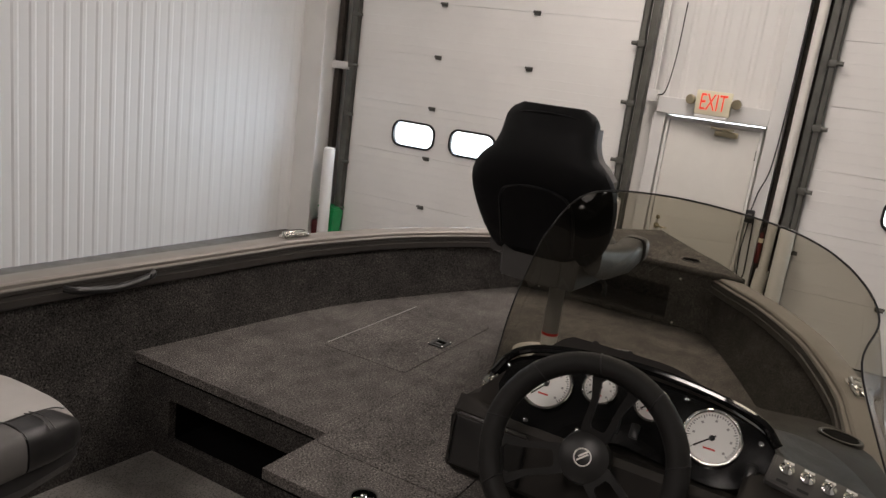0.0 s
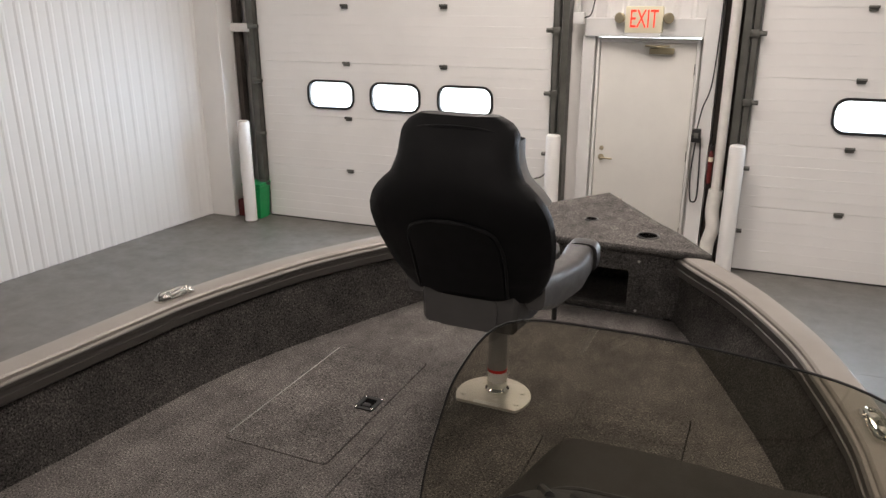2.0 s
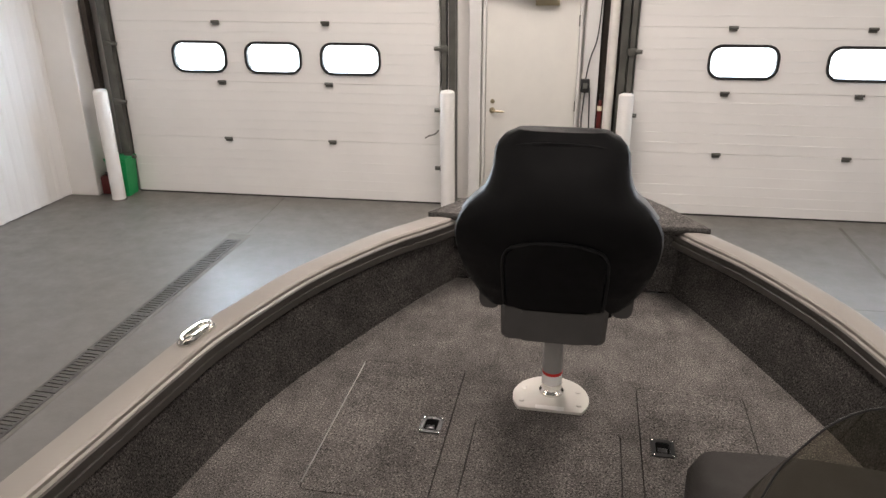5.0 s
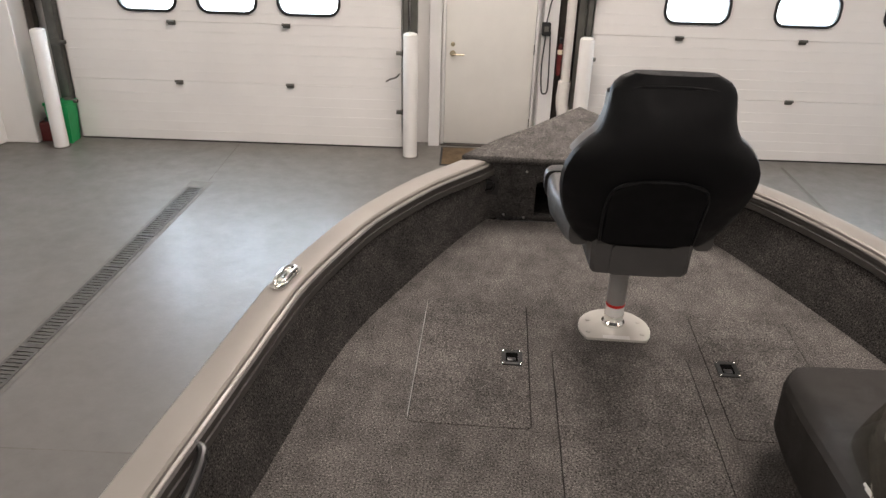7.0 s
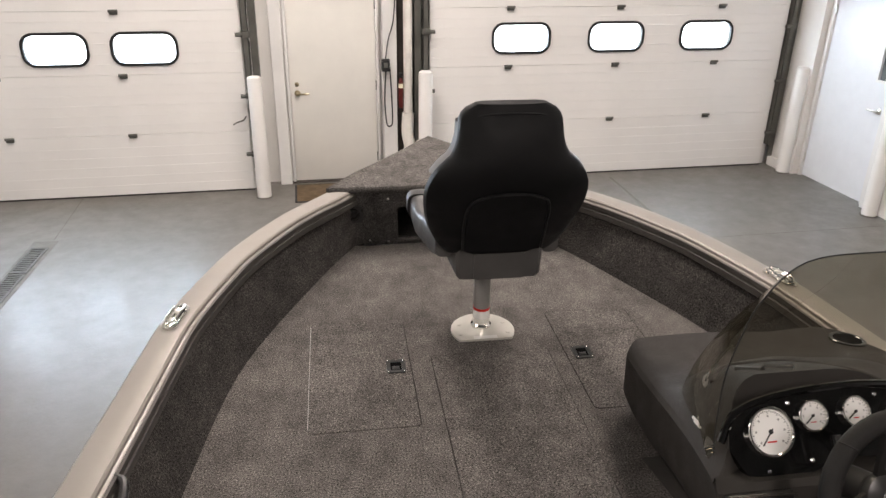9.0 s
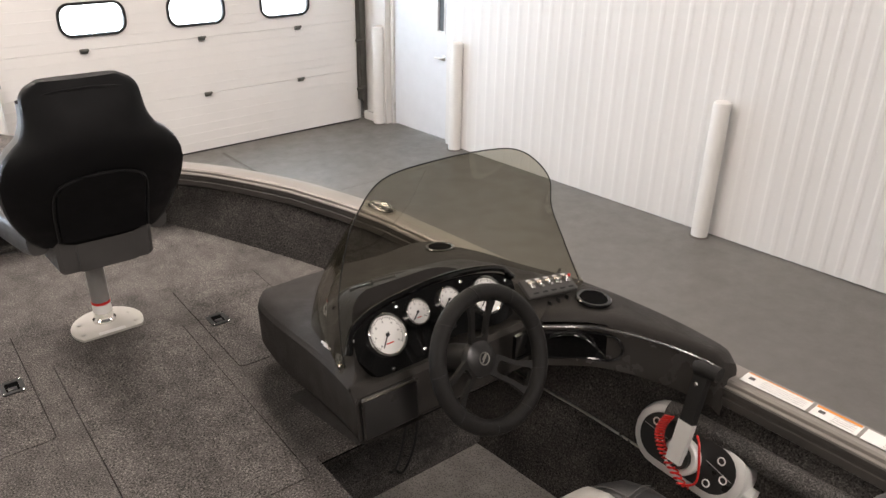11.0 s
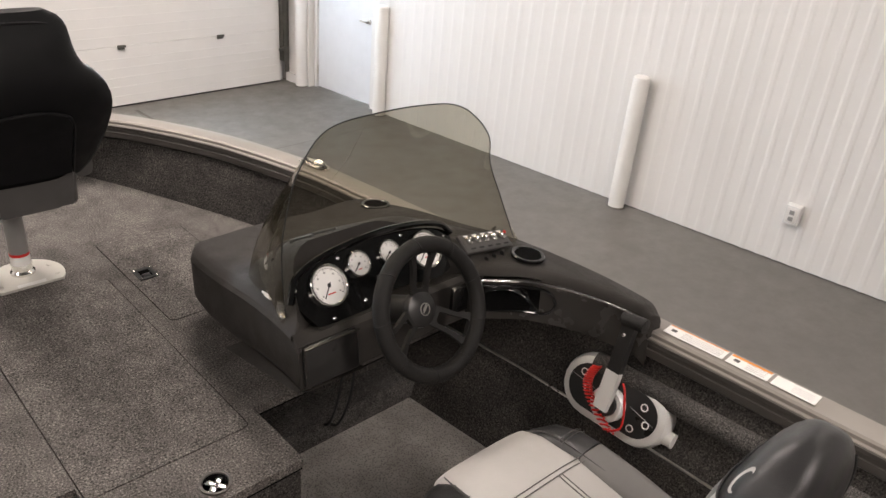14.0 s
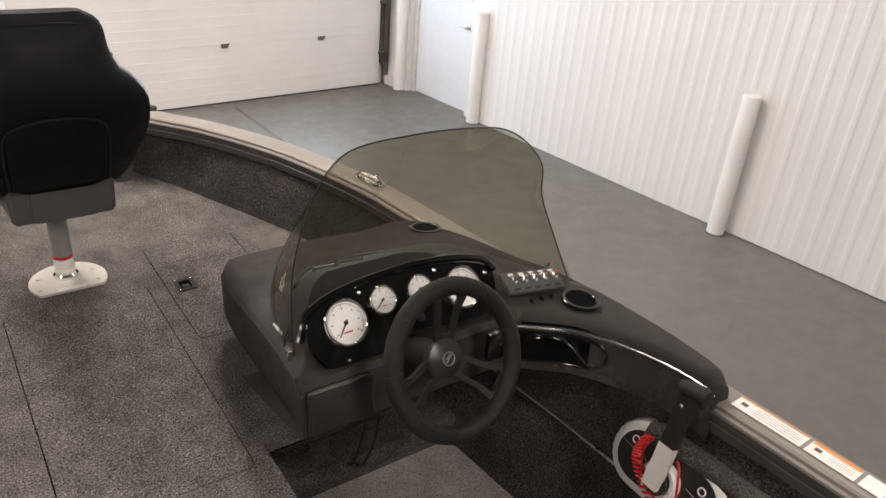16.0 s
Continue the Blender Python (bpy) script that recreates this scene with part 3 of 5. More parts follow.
tub = thing("green_tub", pose(-4.69, 7.98, 0), "green plastic tub behind a bollard", "tub")
part("body", loft([[(sx * w, sy * d, z) for sx, sy in ((-1, -1), (1, -1), (1, 1), (-1, 1))] for w, d, z in ((0.09, 0.09, 0.0), (0.115, 0.1, 0.38), (0.123, 0.11, 0.385), (0.123, 0.11, 0.41))], True, True), GREEN, tub)
part("grip", tube(smooth_line([(-0.08, -0.105, 0.33), (0, -0.13, 0.3), (0.08, -0.105, 0.33)]), 0.008), GREEN, tub)
can = thing("red_can", pose(-4.86, 7.97, 0), "small dark red fuel can on the floor", "can")
part("body", span(-0.06, 0.06, -0.06, 0.06, 0, 0.2, 0.02, 3), DARKRED, can)
part("cap", lathe([(0.022, 0.198), (0.022, 0.23)], 14), SEAM, can)
stay = thing("wall_bracket", pose(-4.79, 8.09, 2.12), "white steel bracket across the door track", "bracket")
part("arm", span(-0.14, 0.14, -0.02, 0.02, -0.045, 0.045, 0.005), TRIM, stay)
part("upright", span(-0.12, -0.06, 0.01, 0.1, -2.1, 2.4), WOOD, stay)

# ---- side door in the east wall ----
side = thing("side_door", on_east(7.215, 0, 0.10), "closed white steel side door with narrow window", "door")
leaf = part("leaf", sheet(rect(-0.452, 0.452, 0.012, 2.05), [rect(-0.385, -0.285, 1.21, 1.75)], 0.045, "x", 0.0), simple("side_door_paint", (0.7, 0.71, 0.73), 0.36, 0, 0.5, 0.03), side, smooth=0)
part("lite", sheet(rect(-0.395, -0.275, 1.20, 1.76), [], 0.006, "x", 0.018), simple("dark_glass", (0.12, 0.14, 0.15), 0.08, 0, 0.6, 0.02), side, "narrow dark glass pane")
part("lite_frame", sheet(rect(-0.408, -0.262, 1.187, 1.773), [rect(-0.385, -0.285, 1.21, 1.75)], 0.008, "x", -0.008), TRIM, side)
part("frame", join(span(-0.03, 0.1, -0.515, -0.457, 0, 2.1, 0.005), span(-0.03, 0.1, 0.457, 0.50, 0, 2.1, 0.005), span(-0.03, 0.1, -0.457, 0.457, 2.055, 2.1, 0.005)), TRIM, side)
part("lever_handle", join(xform(lathe([(0.028, 0), (0.028, 0.01), (0.012, 0.014), (0.012, 0.05)], 18), pose(0, -0.39, 0.925, 0, -90)), tube([(-0.05, -0.39, 0.925), (-0.055, -0.29, 0.927)], 0.009)), STEEL, side)
for z in (0.215, 0.995, 1.775):
    part("hinge", xform(lathe([(0.011, -0.05), (0.011, 0.05)], 10), pose(-0.012, 0.455, z)), STEEL, side)

outlet = thing("wall_outlet", on_east(2.05, 0.43), "white electrical outlet box on the ribbed wall", "outlet")
part("box", span(-0.075, 0.0, -0.055, 0.055, -0.075, 0.075, 0.008), TRIM, outlet)
part("plate", span(-0.08, -0.074, -0.04, 0.04, -0.06, 0.06, 0.004), WHITE, outlet)
part("socket", join(span(-0.084, -0.079, -0.018, 0.018, 0.008, 0.042, 0.002), span(-0.084, -0.079, -0.018, 0.018, -0.042, -0.008, 0.002)), POST, outlet)

# ---- trench drain ----
drain = tagged(thing("trench_drain", pose(-3.006, 7.02, 0, 0, 0, 176.2), "long floor drain with iron grates in a stained concrete edge", "drain"), kind="structure")
part("edge", span(-0.10, 0.10, 0.0, 11.0, -0.01, 0.003, 0.002), CONCRETE, drain)
gm = None
for k in range(18):
    y0 = 0.15 + k * 0.5
    if gm is None:
        bm = sheet(rect(-0.07, 0.07, 0, 0.485), [rect(-0.052, 0.052, 0.03 + j * 0.036, 0.048 + j * 0.036) for j in range(12)], 0.006, "z", 0.0)
        grate = part("grate", bm, GRATE, drain, smooth=0)
        gm = grate.data
    else:
        grate = new("grate", gm)
        grate.parent = drain
    grate.location = (0, y0, 0.010)
part("pit", span(-0.065, 0.065, 0.15, 9.2, 0.0031, 0.0038), TRACK, drain)

# second drain slot, floor joints and the worn mat by the exit door
slot = tagged(thing("floor_slot", pose(2.50, 7.9, 0, 0, 0, 180), "narrow dark drain slot in the floor", "drain"), kind="structure")
part("slot", span(-0.015, 0.015, 0.0, 6.0, -0.005, 0.002), CONCRETE, slot)
part("edge", span(-0.03, 0.03, 0.0, 6.0, -0.006, 0.0012), FLOOR, slot)
for x0, x1, y0, y1 in ((-6.2, -3.13, 3.56, 3.568), (-2.9, -1.2, 3.56, 3.568), (-2.955, -2.949, 7.05, 8.05), (1.4, 4.6, 6.2, 6.206)):
    tagged(part("floor_joint", span(x0, x1, y0, y1, -0.004, 0.0008), CONCRETE, None, smooth=0), "thin saw-cut joint in the painted floor", "joint", kind="structure")
mat_d = thing("door_mat", pose(-0.45, 7.90, 0), "flat brown worn mat before the exit door", "mat")
part("mat", span(-0.42, 0.42, -0.24, 0.24, 0, 0.008, 0.003), simple("mat_brown", (0.12, 0.085, 0.05), 0.9, 0, 0.2, 0.3, 10, 0.6, 200), mat_d)
part("mat_border", sheet(rect(-0.44, 0.44, -0.26, 0.26), [rect(-0.42, 0.42, -0.24, 0.24)], 0.006, "z", 0.006), RUBBERMAT, mat_d, smooth=0)


# ---- the boat ----
# boat frame: u to starboard, v to the bow, z up from the floor
BOAT = pose(-0.2806, 0.2915, 0.1282, 0, 0, -2.42) @ Matrix.Scale(0.9465, 4)
DECK, SOLE = 1.20, 0.87
HALF = [(-2.2, 1.29), (0.0, 1.275), (0.55, 1.262), (1.04, 1.235), (1.55, 1.195), (2.0, 1.147), (2.3, 1.115), (2.5, 1.088), (2.78, 1.015), (3.03, 0.928), (3.35, 0.758), (3.6, 0.572), (3.94, 0.34), (4.25, 0.14), (4.45, 0.0)]
FLOORHALF = [(-2.2, 1.10), (0.9, 1.06), (1.55, 1.03), (1.92, 0.985), (2.55, 0.885), (3.05, 0.70), (3.55, 0.475), (3.9, 0.25), (4.2, 0.05)]


RAILZ = 1.478
FLOORLINE = [(p.x, p.y) for p in smooth_line([(a, b, 0) for a, b in FLOORHALF], 6)]


def half_line(side, inset=0.0, v0=-2.2, v1=4.45, n=70, table=HALF):
    """The plan line of one side of the boat, moved inwards by inset."""
    pts = smooth_line([(b, a, 0) for a, b in table], 12)
    out = []
    for i, p in enumerate(pts):
        a, b = pts[max(0, i - 1)], pts[min(len(pts) - 1, i + 1)]
        d = (b - a).normalized()
        q = p + Vector((-d.y, d.x, 0)) * inset
        if v0 <= q.y <= v1 and q.x >= -0.001:
            out.append(Vector((side * q.x, q.y, 0)))
    return out


boat = thing("fishing_boat", BOAT, "open aluminium fishing boat with grey carpeted decks", "boat")


def swept(line, profile, side):
    """Sweeps a profile of (inset, height under the rail's top) along the line of the rail."""
    rows = []
    for i, p in enumerate(line):
        a, b = line[max(0, i - 1)], line[min(len(line) - 1, i + 1)]
        d = (b - a).normalized()
        inward = Vector((-d.y, d.x, 0)) * side
        rows.append([p + inward * w + Vector((0, 0, RAILZ + h)) for w, h in profile])
    return rows


for side in (-1, 1):
    line = half_line(side)
    hull_rows = []
    for p in line:
        w = p.x * side
        hull_rows.append([(p.x, p.y, RAILZ - 0.03), (side * w * 1.0, p.y, 1.15), (side * w * 0.86, p.y, 0.75), (side * w * 0.35, p.y, 0.55), (0.0, p.y, 0.48 + 0.5 * step(3.2, 4.45, p.y))])
    part("hull_side", loft(hull_rows), HULL, boat, "grey painted aluminium hull side")
    rail = part("gunwale", loft(swept(line, [(-0.006, -0.05), (-0.006, -0.008), (0.002, 0.0), (0.042, 0.004), (0.082, 0.0), (0.088, -0.006), (0.088, -0.016), (0.096, -0.018), (0.100, -0.024), (0.100, -0.03)], side)), RAIL, boat, "taupe-grey aluminium gunwale rail")
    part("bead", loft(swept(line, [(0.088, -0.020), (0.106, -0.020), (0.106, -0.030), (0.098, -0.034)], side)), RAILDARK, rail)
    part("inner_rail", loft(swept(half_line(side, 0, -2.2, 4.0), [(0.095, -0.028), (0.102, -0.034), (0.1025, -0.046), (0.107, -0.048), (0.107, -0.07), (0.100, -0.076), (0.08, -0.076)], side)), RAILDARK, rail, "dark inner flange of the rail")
    pts = half_line(side, 0.085, -2.2, 3.66)
    rows = []
    for p in pts:
        w = lerp(FLOORLINE, p.y)
        q = Vector((side * w, p.y, DECK - 0.015))
        sole = Vector((side * (w - 0.09), p.y, SOLE - 0.02))
        topz = RAILZ - 0.07
        mid = p.lerp(q, 0.45) + Vector((side * 0.012, 0, 0))
        rows.append([(p.x, p.y, topz), (mid.x, mid.y, topz + (DECK - topz) * 0.5), (q.x, q.y, DECK - 0.015), tuple(sole)])
    # the liner's shade against the deck is painted by this darker carpet
    part("side_liner", loft(rows), LINER, boat, "grey carpeted side liner, shade put into its colour")


# decks, from one outline with openings for the lids
def deck_edge(side, v0, v1, n=26):
    return [(side * (lerp(FLOORLINE, v0 + (v1 - v0) * k / n) + 0.015), v0 + (v1 - v0) * k / n) for k in range(n + 1)]


LIDS = [(-0.65, -0.292, 2.195, 2.872, 0.02), (0.277, 0.615, 2.212, 2.862, 0.02), (-0.218, 0.222, 1.62, 2.595, 0.02)]
outline = [(0.264, 1.428), (0.264, 1.68), *deck_edge(1, 1.68, 3.60), *deck_edge(-1, 1.678, 3.60)[::-1], (-0.222, 1.678), (-0.226, 1.426)]
deck = part("casting_deck", sheet(outline, [rect(a, b, c, d, r) for a, b, c, d, r in LIDS] + [circle(0.046, 1.488, 0.036)], 0.03, "z", DECK), CARPET, boat, "grey carpeted casting deck", smooth=0)
# near-black sheet added as the shade in the gaps round the lids
part("deck_gap_shade", sheet([(u * 0.99, v) for u, v in outline], [circle(0.046, 1.488, 0.036)], 0.004, "z", DECK - 0.032), DARK, boat)
for a, b, c, d, r in LIDS:
    g = 0.0032
    lid = part("hatch_lid", sheet(rect(a + g, b - g, c + g, d - g, r - g), [], 0.028, "z", DECK + 0.001), CARPET, boat, "carpeted hatch lid, closed", smooth=0)
    if a != -0.218:
        lu, lv = (-0.347, 2.537) if a < 0 else (0.340, 2.548)
        latch = part("latch", sheet(rect(lu - 0.034, lu + 0.034, lv - 0.04, lv + 0.04, 0.008), [rect(lu - 0.02, lu + 0.02, lv - 0.026, lv + 0.026, 0.004)], 0.004, "z", DECK + 0.005), LATCH, lid, "recessed black flush latch")
        part("latch_cup", span(lu - 0.02, lu + 0.02, lv - 0.026, lv + 0.026, DECK + 0.0012, DECK + 0.002), DARK, lid)
        part("latch_tongue", span(lu - 0.014, lu + 0.012, lv - 0.022, lv - 0.002, DECK + 0.0022, DECK + 0.006, 0.002), LATCH, lid)
        for sx in (-1, 1):
            for sy in (-1, 1):
                part("screw", xform(lathe([(0.0045, 0), (0.004, 0.002), (0.001, 0.003)], 10), pose(lu + sx * 0.028, lv + sy * 0.034, DECK + 0.005)), CHROME, lid)
        if a < 0:
            part("lid_trim", span(a - 0.0008, a + 0.0008, c + 0.03, d - 0.02, DECK - 0.01, DECK + 0.0018), VINYL_LIGHT, lid, "pale edge strip")

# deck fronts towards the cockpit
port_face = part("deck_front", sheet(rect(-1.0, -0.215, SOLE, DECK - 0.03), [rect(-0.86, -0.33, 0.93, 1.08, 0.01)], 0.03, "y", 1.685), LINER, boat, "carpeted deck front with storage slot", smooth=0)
# slot walls near-black: the shade inside is put into their colour
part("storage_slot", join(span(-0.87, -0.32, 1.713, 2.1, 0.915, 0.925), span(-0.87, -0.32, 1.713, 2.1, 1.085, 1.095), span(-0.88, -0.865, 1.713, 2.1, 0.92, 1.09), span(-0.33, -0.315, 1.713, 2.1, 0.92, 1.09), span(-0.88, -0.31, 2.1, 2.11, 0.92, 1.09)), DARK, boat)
part("slot_shelf", span(-0.86, -0.33, 1.6855, 1.713, 0.915, 0.935, 0.004), LINER, boat)
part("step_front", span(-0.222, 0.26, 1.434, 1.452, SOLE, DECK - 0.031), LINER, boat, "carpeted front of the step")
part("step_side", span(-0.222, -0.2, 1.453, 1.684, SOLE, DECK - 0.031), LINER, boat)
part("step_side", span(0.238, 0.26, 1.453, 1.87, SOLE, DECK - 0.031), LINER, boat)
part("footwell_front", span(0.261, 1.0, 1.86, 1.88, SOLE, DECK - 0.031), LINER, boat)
part("footwell_shelf", span(0.261, 0.95, 1.735, 1.859, SOLE + 0.001, 0.968, 0.008), BOXCARPET, boat, "low carpeted ledge at the end of the footwell")
part("cockpit_floor", span(-1.1, 1.1, -2.2, 1.9, SOLE - 0.03, SOLE), MAT_FLOOR, boat, "speckled dark vinyl cockpit floor")
cup = part("cup_holder", ring(0.033, 0.041, 0.005), RAILDARK, boat, "chrome-rimmed recessed drain in the step")
cup.location = (0.046, 1.488, DECK + 0.0005)
part("cup_well", lathe([(0.031, 0.0), (0.031, -0.03), (0.0, -0.034)], 24, False), GLOSS, boat).location = (0.046, 1.488, DECK + 0.003)
part("cup_spider", join(*[xform(span(-0.0085, 0.0085, 0.0, 0.029, -0.002, 0.004, 0.002), pose(0, 0, 0, 0, 0, a)) for a in (35, 125, 215, 305)]), CHROME, boat).location = (0.046, 1.488, DECK - 0.006)

# transom
part("transom", sheet([(-0.45, 0.56), (0.45, 0.56), (1.11, 0.76), (1.29, 1.15), (1.29, 1.44), (-1.29, 1.44), (-1.29, 1.15), (-1.11, 0.76)], [], 0.04, "y", -2.24), HULL, boat, "grey painted transom", smooth=0)

# bow deck
BOW = 1.497
bow = part("bow_deck", sheet([(-0.575, 3.60), (0.575, 3.60), (0.43, 3.83), (0.28, 4.02), (0.0, 4.42), (-0.28, 4.02), (-0.43, 3.83)], [circle(0.032, 3.905, 0.026), circle(0.304, 3.755, 0.042)], 0.03, "z", BOW), BOWCARPET, boat, "carpeted triangular bow deck")
part("bow_front", sheet([(-0.475, DECK), (0.475, DECK), (0.575, BOW - 0.09), (0.575, BOW - 0.031), (-0.575, BOW - 0.031), (-0.575, BOW - 0.09)], [rect(-0.245, 0.262, 1.225, 1.385, 0.008), circle(-0.455, 1.357, 0.022)], 0.03, "y", 3.612), BOXCARPET, boat, "carpeted bow bulkhead with open cubby", smooth=0)
part("bow_edge", xform(tube([(-0.57, 0, 0), (0.57, 0, 0)], 0.016, 12), pose(0, 3.606, BOW - 0.016)), BOXCARPET, boat)
part("bow_cubby", join(span(-0.255, 0.272, 3.64, 3.95, 1.205, 1.222), span(-0.255, 0.272, 3.64, 3.95, 1.388, 1.40), span(-0.26, -0.248, 3.64, 3.95, 1.21, 1.395), span(0.265, 0.275, 3.64, 3.95, 1.21, 1.395), span(-0.26, 0.275, 3.95, 3.96, 1.21, 1.395)), LINER, boat)
part("bow_lip", span(-0.25, 0.267, 3.602, 3.615, 1.20, 1.226, 0.004), BOXCARPET, boat)
for u, v, r in ((0.032, 3.905, 0.026), (0.304, 3.755, 0.042)):
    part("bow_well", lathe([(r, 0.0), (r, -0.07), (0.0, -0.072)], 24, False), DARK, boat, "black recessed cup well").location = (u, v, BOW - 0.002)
    part("well_rim", ring(r - 0.003, r + 0.006, 0.004, 28), SATIN, boat).location = (u, v, BOW)
sock = part("power_socket", xform(join(ring(0.018, 0.03, 0.008), lathe([(0.018, 0.004), (0.012, 0.006), (0.012, 0.012), (0.0, 0.013)], 20, False)), pose(-0.455, 3.612, 1.357, 90)), GLOSS, boat, "black round power socket")
plate = part("socket_plate", sheet(rect(-0.5, -0.41, 1.315, 1.40, 0.012), [circle(-0.455, 1.357, 0.022)], 0.004, "y", 3.608), SATIN, boat)
for u, z in ((-0.29, 1.43), (-0.29, 1.21), (-0.38, 1.22), (0.30, 1.43), (0.30, 1.215)):
    part("screw", xform(lathe([(0.006, 0), (0.005, 0.003), (0.001, 0.004)], 10), pose(u, 3.612, z, 90)), STEEL, boat)


# cleats
def cleat(side, v):
    line = half_line(side)
    p = min(line, key=lambda q: abs(q.y - v))
    i = line.index(p)
    d = (line[i + 1] - line[i - 1]).normalized()
    inward = Vector((-d.y, d.x, 0)) * side
    at = p + inward * 0.042
    m = Matrix.Translation((at.x, at.y, RAILZ + 0.004)) @ pose(0, 0, 0, 0, 0, math.degrees(math.atan2(d.y, d.x)))
    base = part("cleat", xform(sheet(rect(-0.075, 0.075, -0.024, 0.024, 0.0238, 7), [], 0.008, "z", 0.008), m), CHROME, boat, "polished fold-down mooring cleat", 30)
    part("horn", xform(tube(smooth_line([(-0.062, 0, 0.012), (-0.045, 0.014, 0.018), (0.0, 0.016, 0.02), (0.045, 0.014, 0.018), (0.062, 0, 0.012), (0.045, -0.014, 0.018), (0, -0.016, 0.02), (-0.045, -0.014, 0.018)], 5)[:-1], 0.006, 8, True), m), CHROME, base)
    for s in (-1, 1):
        part("boss", xform(lathe([(0.013, 0.008), (0.011, 0.016), (0.0, 0.018)], 14), m @ pose(0.03 * s, 0, 0)), STEEL, base)


cleat(-1, 2.48)
cleat(1, 2.515)

# grab handles under the port rail
for v in (1.62, 0.92):
    p = min(half_line(-1, 0.11), key=lambda q: abs(q.y - v))
    part("grab_handle", tube(smooth_line([(p.x, v + 0.16, RAILZ - 0.03), (p.x + 0.03, v + 0.13, RAILZ - 0.035), (p.x + 0.035, v, RAILZ - 0.05), (p.x + 0.03, v - 0.13, RAILZ - 0.035), (p.x, v - 0.16, RAILZ - 0.03)], 6), 0.012, 10), SATIN, boat, "black moulded grab handle")

# warning labels on the starboard rail
for k, (v1, v0, head) in enumerate(((0.985, 0.805, ORANGE), (0.798, 0.68, ORANGE), (0.673, 0.555, None))):
    line = half_line(1)
    a, b = (min(line, key=lambda q: abs(q.y - v)) for v in (v1, v0))
    d = Vector((a.x - b.x, v1 - v0, 0)).normalized()
    ang = math.degrees(math.atan2(d.y, d.x))
    mid = Vector(((a.x + b.x) / 2, (v1 + v0) / 2, 0))
    inward = Vector((-d.y, d.x, 0))
    at = mid + inward * 0.041
    m = Matrix.Translation((at.x, at.y, RAILZ + 0.0038)) @ pose(0, 0, 0, 1.9, 0, ang)
    ln = (v1 - v0) * 0.98
    lab = part("warning_label", xform(span(-ln / 2, ln / 2, -0.027, 0.027, 0, 0.0008), m), LABEL, boat, "white warning label on the rail", 0)
    if head:
        part("label_band", xform(span(-ln / 2 + 0.002, ln / 2 - 0.002, -0.026, -0.022 if k == 0 else -0.016, 0.0009, 0.0014), m), head, lab, "coloured heading band", 0)
        part("label_symbol", xform(span(ln / 2 - 0.030, ln / 2 - 0.014, -0.008, 0.006, 0.0009, 0.0013), m), VINYL_GREY, lab, "", 0)
    for j in range(4):
        part("label_bar", xform(span(-ln / 2 + 0.01, ln / 2 - 0.05, -0.012 + j * 0.009, -0.0105 + j * 0.009, 0.0009, 0.0012), m), BARGREY, lab, "", 0)

# bright trim along the foot of the starboard liner
line = [p for p in half_line(1, 0.2, -1.5, 1.75)]
part("locker_trim", tube([(lerp(FLOORLINE, p.y) - 0.012, p.y, DECK - 0.01) for p in line], 0.004), STEEL, boat, "thin bright trim rod")
# lighter than the liner round it: the light it catches is painted
part("liner_ridge", tube([(p.x - 0.004, p.y, 1.332) for p in half_line(1, 0.135, -1.5, 1.15)], 0.032, 12), BOXCARPET, boat, "rounded carpeted ridge, its catch-light put into the colour")

# trailer under the hull
trailer = thing("boat_trailer", BOAT, "black steel boat trailer under the hull", "trailer")
GROUND = -0.1354
for s in (-1, 1):
    part("bunk", span(s * 0.5 - 0.05, s * 0.5 + 0.05, -2.0, 2.4, 0.47, 0.60, 0.01), WOOD, trailer)
    part("beam", span(s * 0.5 - 0.04, s * 0.5 + 0.04, -2.0, 2.8, 0.36, 0.468, 0.01), SATIN, trailer)
    part("hanger", span(s * 0.5 - 0.03, s * 0.5 + 0.03, -0.65, -0.55, 0.10, 0.359, 0.01), SATIN, trailer)
    whl2 = part("wheel", xform(ring(0.16, 0.35, 0.2, 32), pose(s * 0.78 - 0.1, -0.6, GROUND + 0.35, 0, 90)), SEAM, trailer, "black rubber tyre")
    part("rim", xform(lathe([(0.16, 0.03), (0.1, 0.08), (0.0, 0.08)], 28, False), pose(s * 0.78 - 0.1, -0.6, GROUND + 0.35, 0, 90)), STEEL, whl2)
part("axle", span(-0.8, 0.8, -0.64, -0.56, 0.05, 0.13, 0.01), SATIN, trailer)
part("tongue", span(-0.05, 0.05, 2.0, 5.0, 0.28, 0.36, 0.01), SATIN, trailer)
part("jack", lathe([(0.06, GROUND), (0.06, GROUND + 0.02), (0.03, GROUND + 0.03), (0.03, 0.5)], 16), SATIN, trailer).location = (0, 4.7, 0)

# crumbs and lint left on the deck
rng = random.Random(5)
lint = bmesh.new()
for k in range(30):
    u, v = rng.uniform(-0.8, 0.7), rng.uniform(1.45, 3.5)
    if abs(u) < lerp(FLOORLINE, v) - 0.05:
        r = rng.uniform(0.0009, 0.002)
        m = Matrix.Translation((u, v, DECK + 0.002)) @ pose(0, 0, 0, rng.uniform(0, 90), 0, rng.uniform(0, 180)) @ Matrix.Diagonal((r * rng.uniform(1, 2.2), r, r * 0.6, 1))
        bmesh.ops.create_icosphere(lint, subdivisions=1, radius=1, matrix=m)
tagged(part("lint", lint, LINT, boat), kind="stuff")


# ---- pedestal seat on the casting deck ----
SEAT_AT = BOAT @ pose(0.004, 2.775, DECK)


